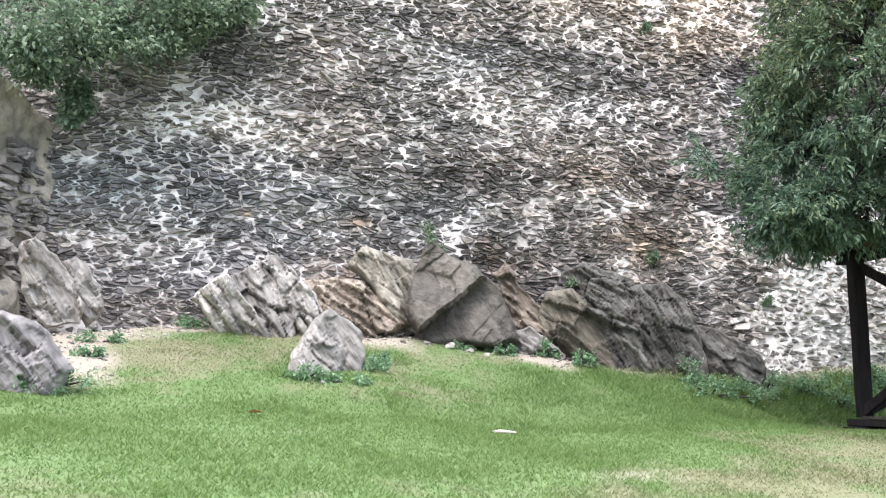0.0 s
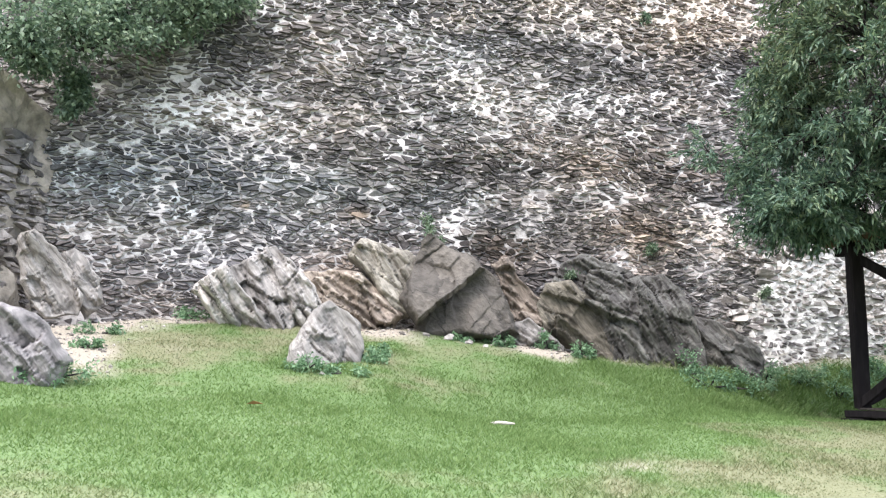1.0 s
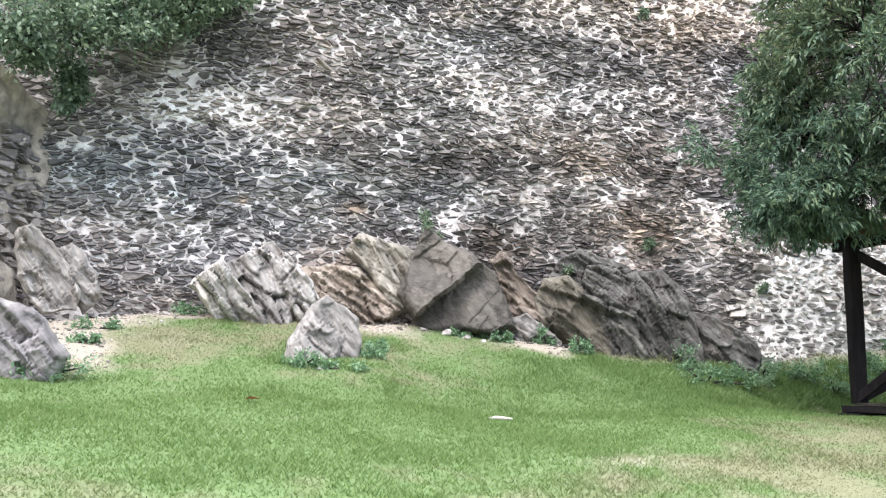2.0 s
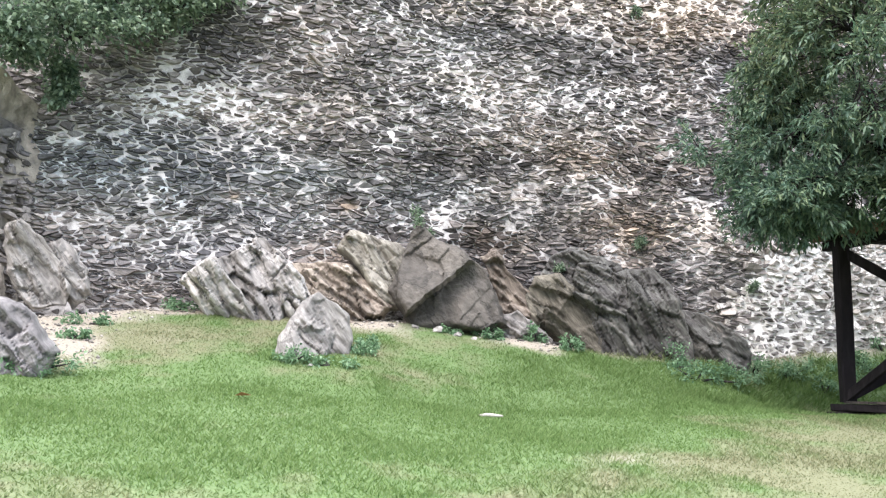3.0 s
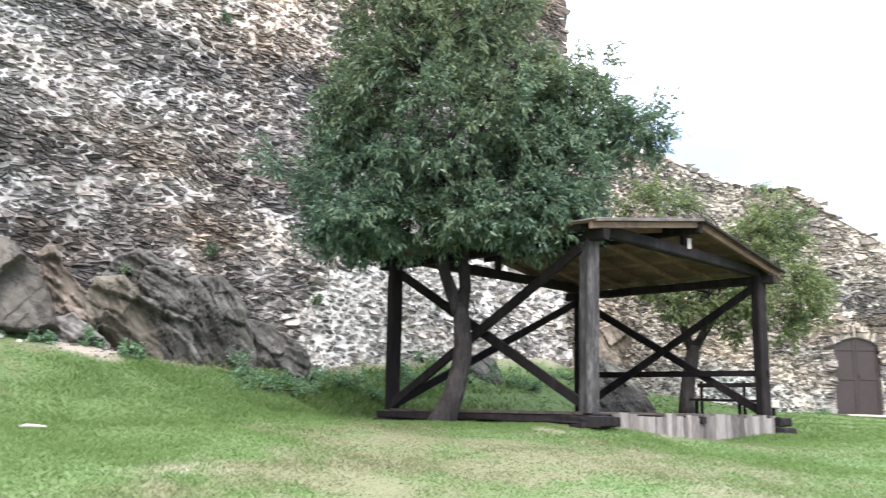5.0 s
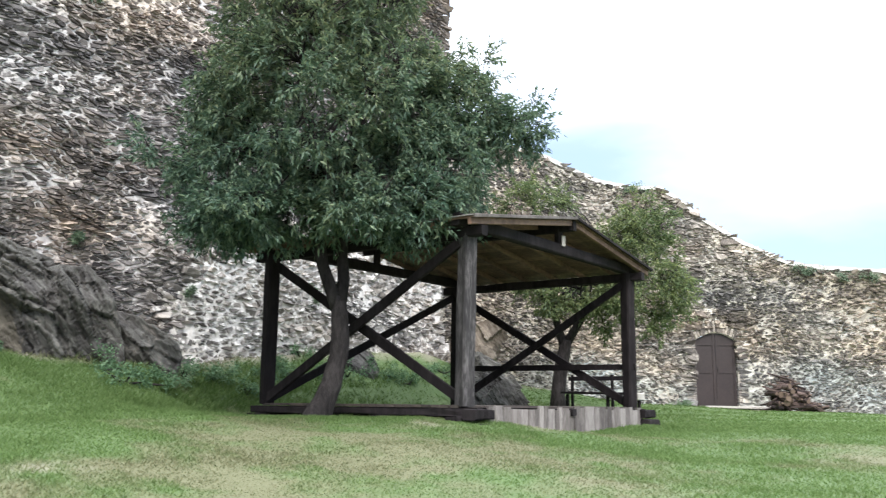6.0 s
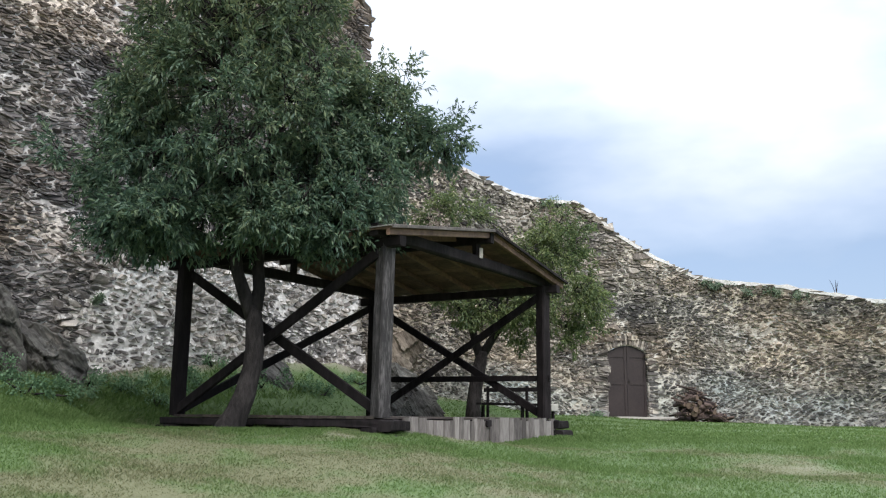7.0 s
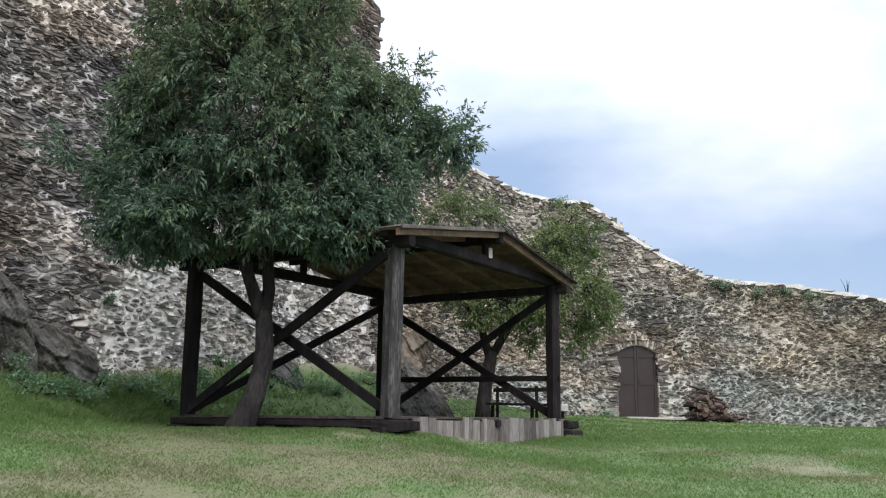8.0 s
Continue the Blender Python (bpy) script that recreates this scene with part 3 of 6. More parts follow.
def build_pavilion():
    p = thing("pavilion", pv(LX / 2, LY / 2, -0.4), "dark timber pavilion, low gable roof, crossed braces, plank deck", "pavilion")
    p_inv = Matrix.Translation(-p.location)

    def add(name, bm, material, label="", parent=None):
        bmesh.ops.transform(bm, matrix=p_inv, verts=bm.verts)
        bmesh.ops.recalc_face_normals(bm, faces=bm.faces)
        return part(name, bm, material, parent or p, label)

    corners = {"F": (0, 0), "L": (0, LY), "R": (LX, 0), "B": (LX, LY)}
    for i, (k, (u, v)) in enumerate(corners.items()):
        w = 0.2 if k == "F" else 0.19
        add("post", beam_bm(pv(u, v, -0.02), pv(u + (0.04 if k == "F" else 0), v, H - 0.1), w, w, 0.009, i),
            M_GREYPOST if k == "F" else M_WOOD, "sun-bleached cracked grey post" if k == "F" else "")
    # wall plates and tie beams
    for i, (a, b) in enumerate((((-0.25, 0), (LX + 0.25, 0)), ((-0.25, LY), (LX + 0.25, LY)))):
        add("tie_beam", beam_bm(pv(*a, H - 0.02), pv(*b, H - 0.02), 0.14, 0.16, 0.006, 10 + i), M_WOOD)
    for i, (a, b) in enumerate((((0, -0.3), (0, LY + 0.3)), ((LX, -0.3), (LX, LY + 0.3)))):
        add("wall_plate", beam_bm(pv(*a, H - 0.16), pv(*b, H - 0.16), 0.14, 0.14, 0.006, 20 + i), M_WOOD)
    ridge_z, eave_z, over = 1.17 * H, 0.985 * H, 0.3
    eu = 0.28
    slope = (ridge_z - eave_z) / (LX / 2 + eu)
    add("ridge_beam", beam_bm(pv(LX / 2, -over, ridge_z - 0.09), pv(LX / 2, LY + over, ridge_z - 0.09), 0.1, 0.16, 0.005, 30), M_WOOD)
    for i, v in enumerate((-0.02, LY)):
        add("king_post", beam_bm(pv(LX / 2, v, H), pv(LX / 2, v, ridge_z - 0.1), 0.1, 0.1, 0.004, 33 + i), M_WOOD)
    # rafters under the boards
    for j in range(8):
        v = -over + 0.05 + (LY + 2 * over - 0.1) * j / 7
        for side in (0, 1):
            e = -eu if side == 0 else LX + eu
            add("rafter", beam_bm(pv(e, v, eave_z - 0.045), pv(LX / 2, v, ridge_z - 0.045), 0.05, 0.08, 0.003, 40 + j * 2 + side), M_BOARD)
    # roof boards, running along the ridge, a felt skin over them and pale fascia strips on the verges
    nb = 17
    for side in (0, 1):
        for j in range(nb):
            f0, f1 = j / nb, (j + 0.965) / nb
            e = -eu if side == 0 else LX + eu
            u0, u1 = e + (LX / 2 - e) * f0, e + (LX / 2 - e) * f1
            z0, z1 = eave_z + (ridge_z - eave_z) * f0, eave_z + (ridge_z - eave_z) * f1
            bm = bmesh.new()
            vs = [bm.verts.new(pv(u, v, z + dz)) for dz in (0, 0.025) for u, z, v in ((u0, z0, -over), (u1, z1, -over), (u1, z1, LY + over), (u0, z0, LY + over))]
            for q in ((0, 1, 2, 3), (4, 7, 6, 5), (0, 4, 5, 1), (1, 5, 6, 2), (2, 6, 7, 3), (3, 7, 4, 0)):
                bm.faces.new([vs[k] for k in q])
            add("roof_board", bm, M_BOARD)
        bm = bmesh.new()
        e = -eu - 0.03 if side == 0 else LX + eu + 0.03
        ze = eave_z - slope * 0.03
        vs = [bm.verts.new(pv(u, v, z + dz)) for dz in (0.029, 0.045) for u, z, v in ((e, ze, -over - 0.03), (LX / 2, ridge_z, -over - 0.03), (LX / 2, ridge_z, LY + over + 0.03), (e, ze, LY + over + 0.03))]
        for q in ((0, 1, 2, 3), (4, 7, 6, 5), (0, 4, 5, 1), (1, 5, 6, 2), (2, 6, 7, 3), (3, 7, 4, 0)):
            bm.faces.new([vs[k] for k in q])
        add("roof_felt", bm, M_FELT, "thin grey roofing felt")
        for v, nm in ((-over - 0.045, 0), (LY + over + 0.045, 1)):
            add("verge_strip", beam_bm(pv(e, v, ze + 0.02), pv(LX / 2, v, ridge_z + 0.02), 0.025, 0.042, 0.003, 80 + side * 2 + nm), M_GREYWOOD if side == 0 else M_WOOD, "pale weathered verge strip")
    # crossed braces
    def brace(a, b, off, seed):
        add("brace", beam_bm(pv(*a) + off, pv(*b) + off, 0.06, 0.13, 0.005, seed), M_WOOD)

    top, low = H - 0.3, 0.06
    inn = AX * 0.05
    brace((0, LY - 0.05, top), (0, 0.08, low), inn, 101)
    brace((0, LY - 0.05, low), (0, 0.08, top), -inn, 102)
    brace((LX, LY - 0.05, top), (LX, 0.08, low), inn, 103)
    brace((LX, LY - 0.05, low), (LX, 0.08, top), -inn, 104)
    brace((0.08, LY, low), (LX - 0.08, LY, top), AY * 0.04, 105)
    # a rail on the far side
    add("rail", beam_bm(pv(LX, LY + 0.12, 0.7), pv(LX, -0.12, 0.68), 0.05, 0.1, 0.005, 110), M_WOOD)
    # deck: joists, boards and the sleepers below
    for i, v in enumerate((0.0, LY * 0.34, LY * 0.67, LY)):
        add("sleeper", beam_bm(pv(-0.3, v, -0.24), pv(LX + 0.3, v, -0.24), 0.2, 0.19, 0.012, 120 + i), M_WOOD)
    for i, u in enumerate((-0.02, LX * 0.5, LX)):
        add("joist", beam_bm(pv(u, -0.25, -0.09), pv(u, LY + 0.25, -0.09), 0.14, 0.1, 0.01, 130 + i), M_WOOD)
    nd = 24
    for j in range(nd):
        v = 0.02 + (LY - 0.04) * (j + 0.5) / nd
        add("deck_board", beam_bm(pv(-0.1, v, -0.02), pv(LX + 0.05, v, -0.02), (LY - 0.04) / nd - 0.012, 0.035, 0.003, 140 + j), M_DECK)
    rnd = random.Random(5)
    # skirt of upright split boards below the gable end
    u = 0.22
    j = 0
    while u < LX - 0.05:
        w = rnd.uniform(0.1, 0.21)
        topz = rnd.uniform(-0.06, 0.0)
        add("skirt_board", beam_bm(pv(u + w / 2, -0.2 + rnd.uniform(-0.012, 0.012), -0.55), pv(u + w / 2 + rnd.uniform(-.01, .01), -0.2, topz), w - 0.008, 0.035, 0.004, 200 + j, up=AY), M_GREYWOOD)
        u += w
        j += 1
    for i, (u, v, z) in enumerate(((0.0, -0.22, -0.12), (LX + 0.12, -0.22, -0.12), (LX + 0.12, -0.3, -0.27), (0.02, -0.28, -0.3))):
        add("block", beam_bm(pv(u - 0.22, v, z), pv(u + 0.2, v, z), 0.2, 0.13, 0.012, 300 + i), M_WOOD)
    return p


M_GREYPOST = surface("bleached_cracked_post", [(0.011, 0.01, 0.01), (0.03, 0.027, 0.027), (0.14, 0.13, 0.127)], 3.0, 16.0, 0.8, 0.7, 50, squash=(4, 4, 0.5), contrast=(0.33, 0.66))
M_FELT = surface("grey_felt", [(0.16, 0.15, 0.14), (0.3, 0.29, 0.27)], 2.0, 20.0, 0.9, 0.3, 60)
M_DECK = surface("dark_deck_boards", [(0.03, 0.024, 0.02), (0.06, 0.048, 0.04), (0.1, 0.08, 0.066)], 2.0, 14.0, 0.75, 0.3, 60, "object", 0.12)
pavilion = build_pavilion()

# ---- rock outcrops at the foot of the keep ----
def tri_mesh(name, v, tri, material):
    me = bpy.data.meshes.new(name)
    me.vertices.add(len(v))
    me.vertices.foreach_set("co", np.ascontiguousarray(v, np.float32).ravel())
    me.loops.add(tri.size)
    me.loops.foreach_set("vertex_index", np.ascontiguousarray(tri, np.int32).ravel())
    me.polygons.add(len(tri))
    me.polygons.foreach_set("loop_start", np.arange(0, tri.size, 3, dtype=np.int32))
    me.polygons.foreach_set("loop_total", np.full(len(tri), 3, np.int32))
    me.materials.append(material)
    me.update()
    me.validate()
    return me


BLOCKS = {}


def block_grid(n):
    """The points and faces of a cube with n by n squares a side."""
    if n in BLOCKS:
        return BLOCKS[n]
    lin = np.linspace(-1, 1, n + 1)
    verts, index, faces = [], {}, []
    for axis in range(3):
        for sgn in (-1, 1):
            ids = np.zeros((n + 1, n + 1), int)
            for i, a in enumerate(lin):
                for j, b in enumerate(lin):
                    p = [0, 0, 0]
                    p[axis], p[(axis + 1) % 3], p[(axis + 2) % 3] = sgn, a, b
                    key = tuple(round(c, 4) for c in p)
                    if key not in index:
                        index[key] = len(verts)
                        verts.append(p)
                    ids[i, j] = index[key]
            for i in range(n):
                for j in range(n):
                    q = (int(ids[i, j]), int(ids[i + 1, j]), int(ids[i + 1, j + 1]), int(ids[i, j + 1]))
                    faces.append(q if sgn > 0 else q[::-1])
    BLOCKS[n] = np.array(verts, float), faces
    return BLOCKS[n]


def rock_mesh(name, seed, size, lean, layers, cuts, material, n=18, power=6.0, taper=0.0, ribs=1.0):
    """An angular bedrock block: a box cut by planes, split into beds along a tilted normal, each bed set in or out."""
    rng = np.random.RandomState(seed)
    base, faces = block_grid(n)
    v = base / ((np.abs(base) ** power).sum(1) ** (1 / power))[:, None]
    for k in range(cuts):
        d = rng.normal(size=3)
        d[2] = abs(d[2]) * 0.9 + 0.1
        d /= np.linalg.norm(d)
        c = rng.uniform(0.45, 0.82)
        v = v - np.clip(v @ d - c, 0, None)[:, None] * d * 0.97
    if taper:
        k = 1 - taper * (v[:, 2] + 1) / 2
        v = v * np.c_[k, k, np.ones(len(v))]
    t = radians(lean)
    bed = np.array([math.cos(t), 0.2, math.sin(t)])
    bed /= np.linalg.norm(bed)
    half = np.array(size) / 2
    w = v * half
    wob = np.array([noise.fractal(Vector(tuple(p * 1.8 + seed)), 0.9, 2.1, 5) for p in w])
    fine = np.array([noise.noise(Vector(tuple(p * 9.0 + seed))) for p in w])
    q = (w @ bed) * layers + 0.35 * wob + 100
    third = np.cross(bed, (0, 1, 0))
    u1 = w @ third * 3.2 + 0.3 * wob
    u2 = w[:, 1] * 2.6 + 0.3 * wob
    small = np.array([noise.cell(Vector((a, b, c + seed))) for a, b, c in np.c_[q, u1, u2].tolist()])
    large = np.array([noise.cell(Vector((a * 0.35 + 7, b * 0.45, c * 0.4 + seed))) for a, b, c in np.c_[q, u1, u2].tolist()])
    norm = v / np.linalg.norm(v, axis=1)[:, None]
    scale = min(1.0, float(half.min()) * 1.6)
    w = w + norm * ((0.055 * small + 0.10 * large) * ribs + 0.07 * wob + 0.018 * fine)[:, None] * scale
    return mesh_from(name, w.tolist(), faces, material)


def rock(label, az, el, dist, w, h, d, lean, seed, material=None, turn=0.0, tilt=0.0, layers=7.0, cuts=8, n=40, power=6.0, taper=0.0, ribs=1.0):
    me = rock_mesh("rock_outcrop", seed, (w, d, h), lean + tilt, layers, cuts, material or M_ROCK, n, power, taper, ribs)
    ob = new("rock_outcrop", me)
    ob.matrix_world = Matrix.Translation(at_el(az, el, dist)) @ pose(0, 0, 0, 0, tilt, turn - az)
    return tagged(ob, label, "rock", "bedrock at the foot of the keep")


M_ROCK_PALE = surface("pale_schist", [(0.14, 0.129, 0.116), (0.25, 0.233, 0.212), (0.38, 0.357, 0.33), (0.53, 0.507, 0.475)],
                      0.8, 7.0, 0.9, 0.5, 14, "object", 0.05, contrast=(0.32, 0.68), relief=0.03, cracks=(0.9, 0.03), **BED)
M_ROCK_DARK = surface("dark_schist", [(0.02, 0.0185, 0.018), (0.052, 0.048, 0.044), (0.105, 0.105, 0.094), (0.21, 0.19, 0.168)],
                      0.8, 7.0, 0.8, 0.6, 14, "object", 0.05, contrast=(0.32, 0.68), relief=0.03, cracks=(0.9, 0.03), **BED)
M_ROCK_TAN = surface("rust_stained_schist", [(0.075, 0.06, 0.048), (0.18, 0.147, 0.118), (0.37, 0.322, 0.265)],
                     0.8, 7.0, 0.9, 0.6, 14, "object", 0.05, contrast=(0.32, 0.68), relief=0.03, cracks=(0.9, 0.03), **BED)

M_ROCK_DOME = surface("olive_grey_schist", [(0.028, 0.0245, 0.02), (0.054, 0.0475, 0.039), (0.094, 0.083, 0.07)], 0.8, 7.0, 0.8, 0.8, 14, "object", 0.04,
                      contrast=(0.36, 0.64), relief=0.04, cracks=(1.1, 0.02), squash=(1.6, 1, 1), turn=(0, -38, 0))
M_ROCK_GREY = surface("purple_grey_schist", [(0.06, 0.056, 0.056), (0.115, 0.107, 0.106), (0.19, 0.178, 0.174), (0.31, 0.293, 0.285)], 0.8, 7.0, 0.85, 0.6, 14, "object", 0.04,
                      contrast=(0.34, 0.66), relief=0.03, cracks=(0.9, 0.03), **BED)
M_ROCK_OLIVE = surface("olive_brown_schist", [(0.055, 0.05, 0.037), (0.12, 0.107, 0.082), (0.2, 0.18, 0.145)], 0.8, 7.0, 0.85, 0.9, 14, "object", 0.04,
                       contrast=(0.36, 0.64), relief=0.03, cracks=(0.8, 0.02), **BED)
M_ROCK_LICHEN = surface("lichened_schist", [(0.12, 0.106, 0.084), (0.24, 0.221, 0.183), (0.38, 0.356, 0.303)], 0.8, 7.0, 0.85, 0.5, 14, "object", 0.05,
                        contrast=(0.36, 0.64), relief=0.05, cracks=(0.7, 0.02), spot=(tuple(at_el(-2.55, 8.45, 12.75)), 0.1, (0.42, 0.29, 0.09)), **BED)

def shards(u, v, count, rng, stretch, amp, tilt):
    """Flat, tilted pieces of split rock, drawn out along v: their height at each point, and the distance to their edges."""
    u = u + 0.012 * grain(u * 14, v * 14, count) + 0.006 * grain(u * 40, v * 40, count)
    su, sv = rng.uniform(u.min(), u.max(), count), rng.uniform(v.min(), v.max(), count)
    near1, near2 = np.full(u.shape, 99.0), np.full(u.shape, 99.0)
    out = np.zeros(u.shape)
    for k in range(count):
        r = np.hypot((u - su[k]) * stretch, v - sv[k])
        plane = rng.uniform(-1, 1) * amp + rng.normal() * tilt * (u - su[k]) + rng.normal() * tilt * 0.4 * (v - sv[k])
        closer = r < near1
        near2 = np.where(closer, near1, np.minimum(near2, r))
        out = np.where(closer, plane, out)
        near1 = np.where(closer, r, near1)
    return out, (near2 - near1) / stretch


def crag(label, az, el, dist, outline, thick, bed, layers, seed, material, edge=0.25, steps=0.06, facets=4, lean=0.35, ragged=0.035, drawn=1.0, res=0.019):
    """Bedrock standing out of the slope: a faceted solid over a rough outline, broken into beds that run at the angle bed."""
    rng = np.random.RandomState(seed)
    pts = np.array(outline, float)
    lo, hi = pts.min(0) - 0.1, pts.max(0) + 0.1
    xs, zs = np.arange(lo[0], hi[0], res), np.arange(lo[1], hi[1], res)
    x, z = np.meshgrid(xs, zs, indexing="ij")
    px = x + ragged * grain(x * 3.5, z * 3.5, seed) + 0.5 * ragged * grain(x * 11, z * 11, seed + 1)
    pz = z + ragged * grain(x * 3.5, z * 3.5, seed + 2) + 0.5 * ragged * grain(x * 11, z * 11, seed + 3)
    dist_, inside = np.full(x.shape, 9.0), np.zeros(x.shape, bool)
    for a, b in zip(pts, np.roll(pts, -1, 0)):
        e = b - a
        k = np.clip(((px - a[0]) * e[0] + (pz - a[1]) * e[1]) / (e @ e), 0, 1)
        dist_ = np.minimum(dist_, np.hypot(px - a[0] - k * e[0], pz - a[1] - k * e[1]))
        cross = (a[1] > pz) != (b[1] > pz)
        inside ^= cross & (px < a[0] + (pz - a[1]) * e[0] / (e[1] if abs(e[1]) > 1e-9 else 1e-9))
    d = np.where(inside, dist_, -dist_)
    gx, gz_ = np.gradient(d, res)
    norm = np.maximum(np.hypot(gx, gz_), 0.5)
    pull = np.clip(-d, 0, res * 1.6) / norm
    xx, zz = x + gx / norm * pull, z + gz_ / norm * pull
    t = np.clip(d / edge, 0, 1)
    prof = np.sqrt(1 - (1 - t) ** 2)
    high = thick * (1 - lean * (z - lo[1]) / (hi[1] - lo[1]))
    f = high * prof
    for _ in range(facets):
        phi, slope, c = rng.uniform(0, 2 * math.pi), rng.uniform(0.25, 0.9), rng.uniform(0.7, 1.0)
        x0, z0 = rng.uniform(lo[0], hi[0]) * 0.5, rng.uniform(lo[1], hi[1]) * 0.5
        f = np.minimum(f, np.maximum(high * c - slope * ((x - x0) * math.cos(phi) + (z - z0) * math.sin(phi)), 0.3 * high * prof))
    a = radians(bed)
    u = -x * math.sin(a) + z * math.cos(a) + 0.03 * grain(x * 2.2, z * 2.2, seed + 5)
    v = x * math.cos(a) + z * math.sin(a)
    area = (hi[0] - lo[0]) * (hi[1] - lo[1])
    rim = np.clip(t * 2, 0, 1)
    big, gap = shards(u, v, 4 + int(area * layers * 0.8), rng, 2.6, 1.2 * steps, 0.3)
    mid, _ = shards(u, v, 8 + int(area * layers * 6), rng, 5.0 * drawn, 0.85 * steps, 0.35 * drawn)
    fine_, _ = shards(u, v, 10 + int(area * layers * 24), rng, 7.0 * drawn, 0.35 * steps, 0.2 * drawn)
    f = f + (big + mid + fine_ - (0.9 if drawn > 0.5 else 0.5) * steps * np.exp(-(gap / 0.012) ** 2) ) * rim
    f = np.where(d > 0, np.maximum(f, 0.01 * t), 0)
    rear = np.where(d > 0, 0.4 * thick * prof, 0)
    m = len(zs)
    front_v = np.stack([xx, -f, zz], -1).reshape(-1, 3)
    rear_v = np.stack([xx, rear, zz], -1).reshape(-1, 3)
    ok = d > 0
    i, j = np.nonzero(ok[:-1, :-1] | ok[1:, :-1] | ok[1:, 1:] | ok[:-1, 1:])
    q = np.stack([i * m + j, (i + 1) * m + j, (i + 1) * m + j + 1, i * m + j + 1], 1)
    n = len(front_v)
    quads = np.concatenate([q, q[:, ::-1] + n])
    used, back = np.unique(quads, return_inverse=True)
    quads = back.reshape(-1, 4)
    tri = np.concatenate([quads[:, [0, 1, 2]], quads[:, [0, 2, 3]]])
    ob = new("rock_outcrop", tri_mesh("rock_outcrop", np.concatenate([front_v, rear_v])[used], tri, material))
    ob.matrix_world = Matrix.Translation(at_el(az, el, dist)) @ pose(0, 0, 0, 0, 0, -az)
    return tagged(ob, label, "rock", "bedrock at the foot of the keep")


crag("large grey finely layered rock at the edge of the lawn", -26.22, 2.52, 9.4,
     [(-1.3, 0.2), (-0.36, 0.42), (-0.12, 0.44), (0.14, 0.32), (0.39, 0.05), (0.53, -0.09), (0.40, -0.40), (0.11, -0.62), (-1.2, -0.9)], 0.6, -48, 11, 11, M_ROCK_GREY, 0.35, 0.05)
crag("pale grey cracked slab leaning in the wall corner", -24.77, 7.07, 12.6,
     [(-0.39, 0.16), (-0.36, 0.44), (-0.22, 0.53), (0.06, 0.31), (0.27, 0.04), (0.47, -0.31), (0.40, -0.58), (0.02, -0.6), (-0.25, -0.3)], 0.35, -55, 4, 12, M_ROCK_PALE, 0.12, 0.05, 5)
crag("low broken stone beside the pale slab", -22.69, 6.94, 12.75,
     [(-0.32, 0.25), (-0.16, 0.35), (0.01, 0.22), (0.20, -0.05), (0.26, -0.33), (0.01, -0.6), (-0.15, -0.3)], 0.25, -55, 5, 13, M_ROCK, 0.12)
crag("pale ribbed schist slab rising from the turf", -14.29, 6.20, 12.6,
     [(-0.51, 0.04), (-0.41, 0.15), (-0.27, 0.29), (-0.05, 0.42), (0.20, 0.11), (0.56, -0.27), (0.52, -0.6), (0.06, -0.6)], 0.5, -53, 6, 15, M_ROCK_PALE, 0.1, 0.09, 3)
crag("brown ribbed schist slab against the wall", -11.88, 6.92, 12.75,
     [(-0.60, 0.24), (-0.26, 0.40), (-0.03, 0.56), (0.12, 0.34), (0.24, 0.02), (0.45, -0.30), (0.45, -0.75), (-0.01, -0.8), (-0.30, -0.17)], 0.5, -55, 6, 16, M_ROCK, 0.1, 0.1, 3)
crag("brown split slab against the wall", -10.31, 7.02, 12.9,
     [(-0.42, 0.51), (-0.24, 0.53), (-0.01, 0.31), (0.33, 0.01), (0.47, -0.31), (0.3, -0.75), (-0.09, -0.7), (-0.27, -0.01)], 0.5, -52, 7, 17, M_ROCK, 0.12, 0.09, 3)
crag("pointed pale block standing out of the lawn", -7.93, 3.58, 10.7,
     [(-0.51, -0.42), (-0.42, 0.0), (-0.26, 0.28), (-0.01, 0.49), (0.19, 0.36), (0.39, 0.19), (0.40, -0.14), (0.36, -0.5), (-0.12, -0.6)], 0.75, -50, 9, 45, M_ROCK, 0.5, 0.06, 3, 0.8)
crag("low brown rubble ledge behind the pointed block", -6.19, 6.41, 13.0,
     [(-0.78, 0.32), (-0.37, 0.42), (0.05, 0.34), (0.39, 0.06), (0.67, -0.27), (0.55, -0.6), (-0.01, -0.7), (-0.5, -0.4)], 0.5, -35, 7, 19, M_ROCK_TAN, 0.2, 0.12)
crag("tall olive grey face with orange lichen", -4.23, 8.03, 13.2,
     [(-0.60, 0.22), (-0.42, 0.49), (0.09, 0.40), (0.42, 0.27), (0.5, -0.18), (0.4, -0.7), (0.12, -0.7), (-0.28, -0.11)], 0.45, -50, 5, 21, M_ROCK_LICHEN, 0.15, 0.07)
crag("large domed grey boulder with a flat cracked face", 0.34, 7.35, 13.0,
     [(-0.86, -0.26), (-0.65, 0.32), (-0.55, 0.66), (-0.41, 0.80), (-0.11, 0.54), (0.27, 0.37), (0.57, 0.08), (0.78, -0.29), (0.90, -0.74), (0.41, -0.84), (-0.45, -0.84)],
     0.42, 38, 1.2, 22, M_ROCK_DOME, 0.16, 0.018, 3, 0.5, 0.03, 0.35)
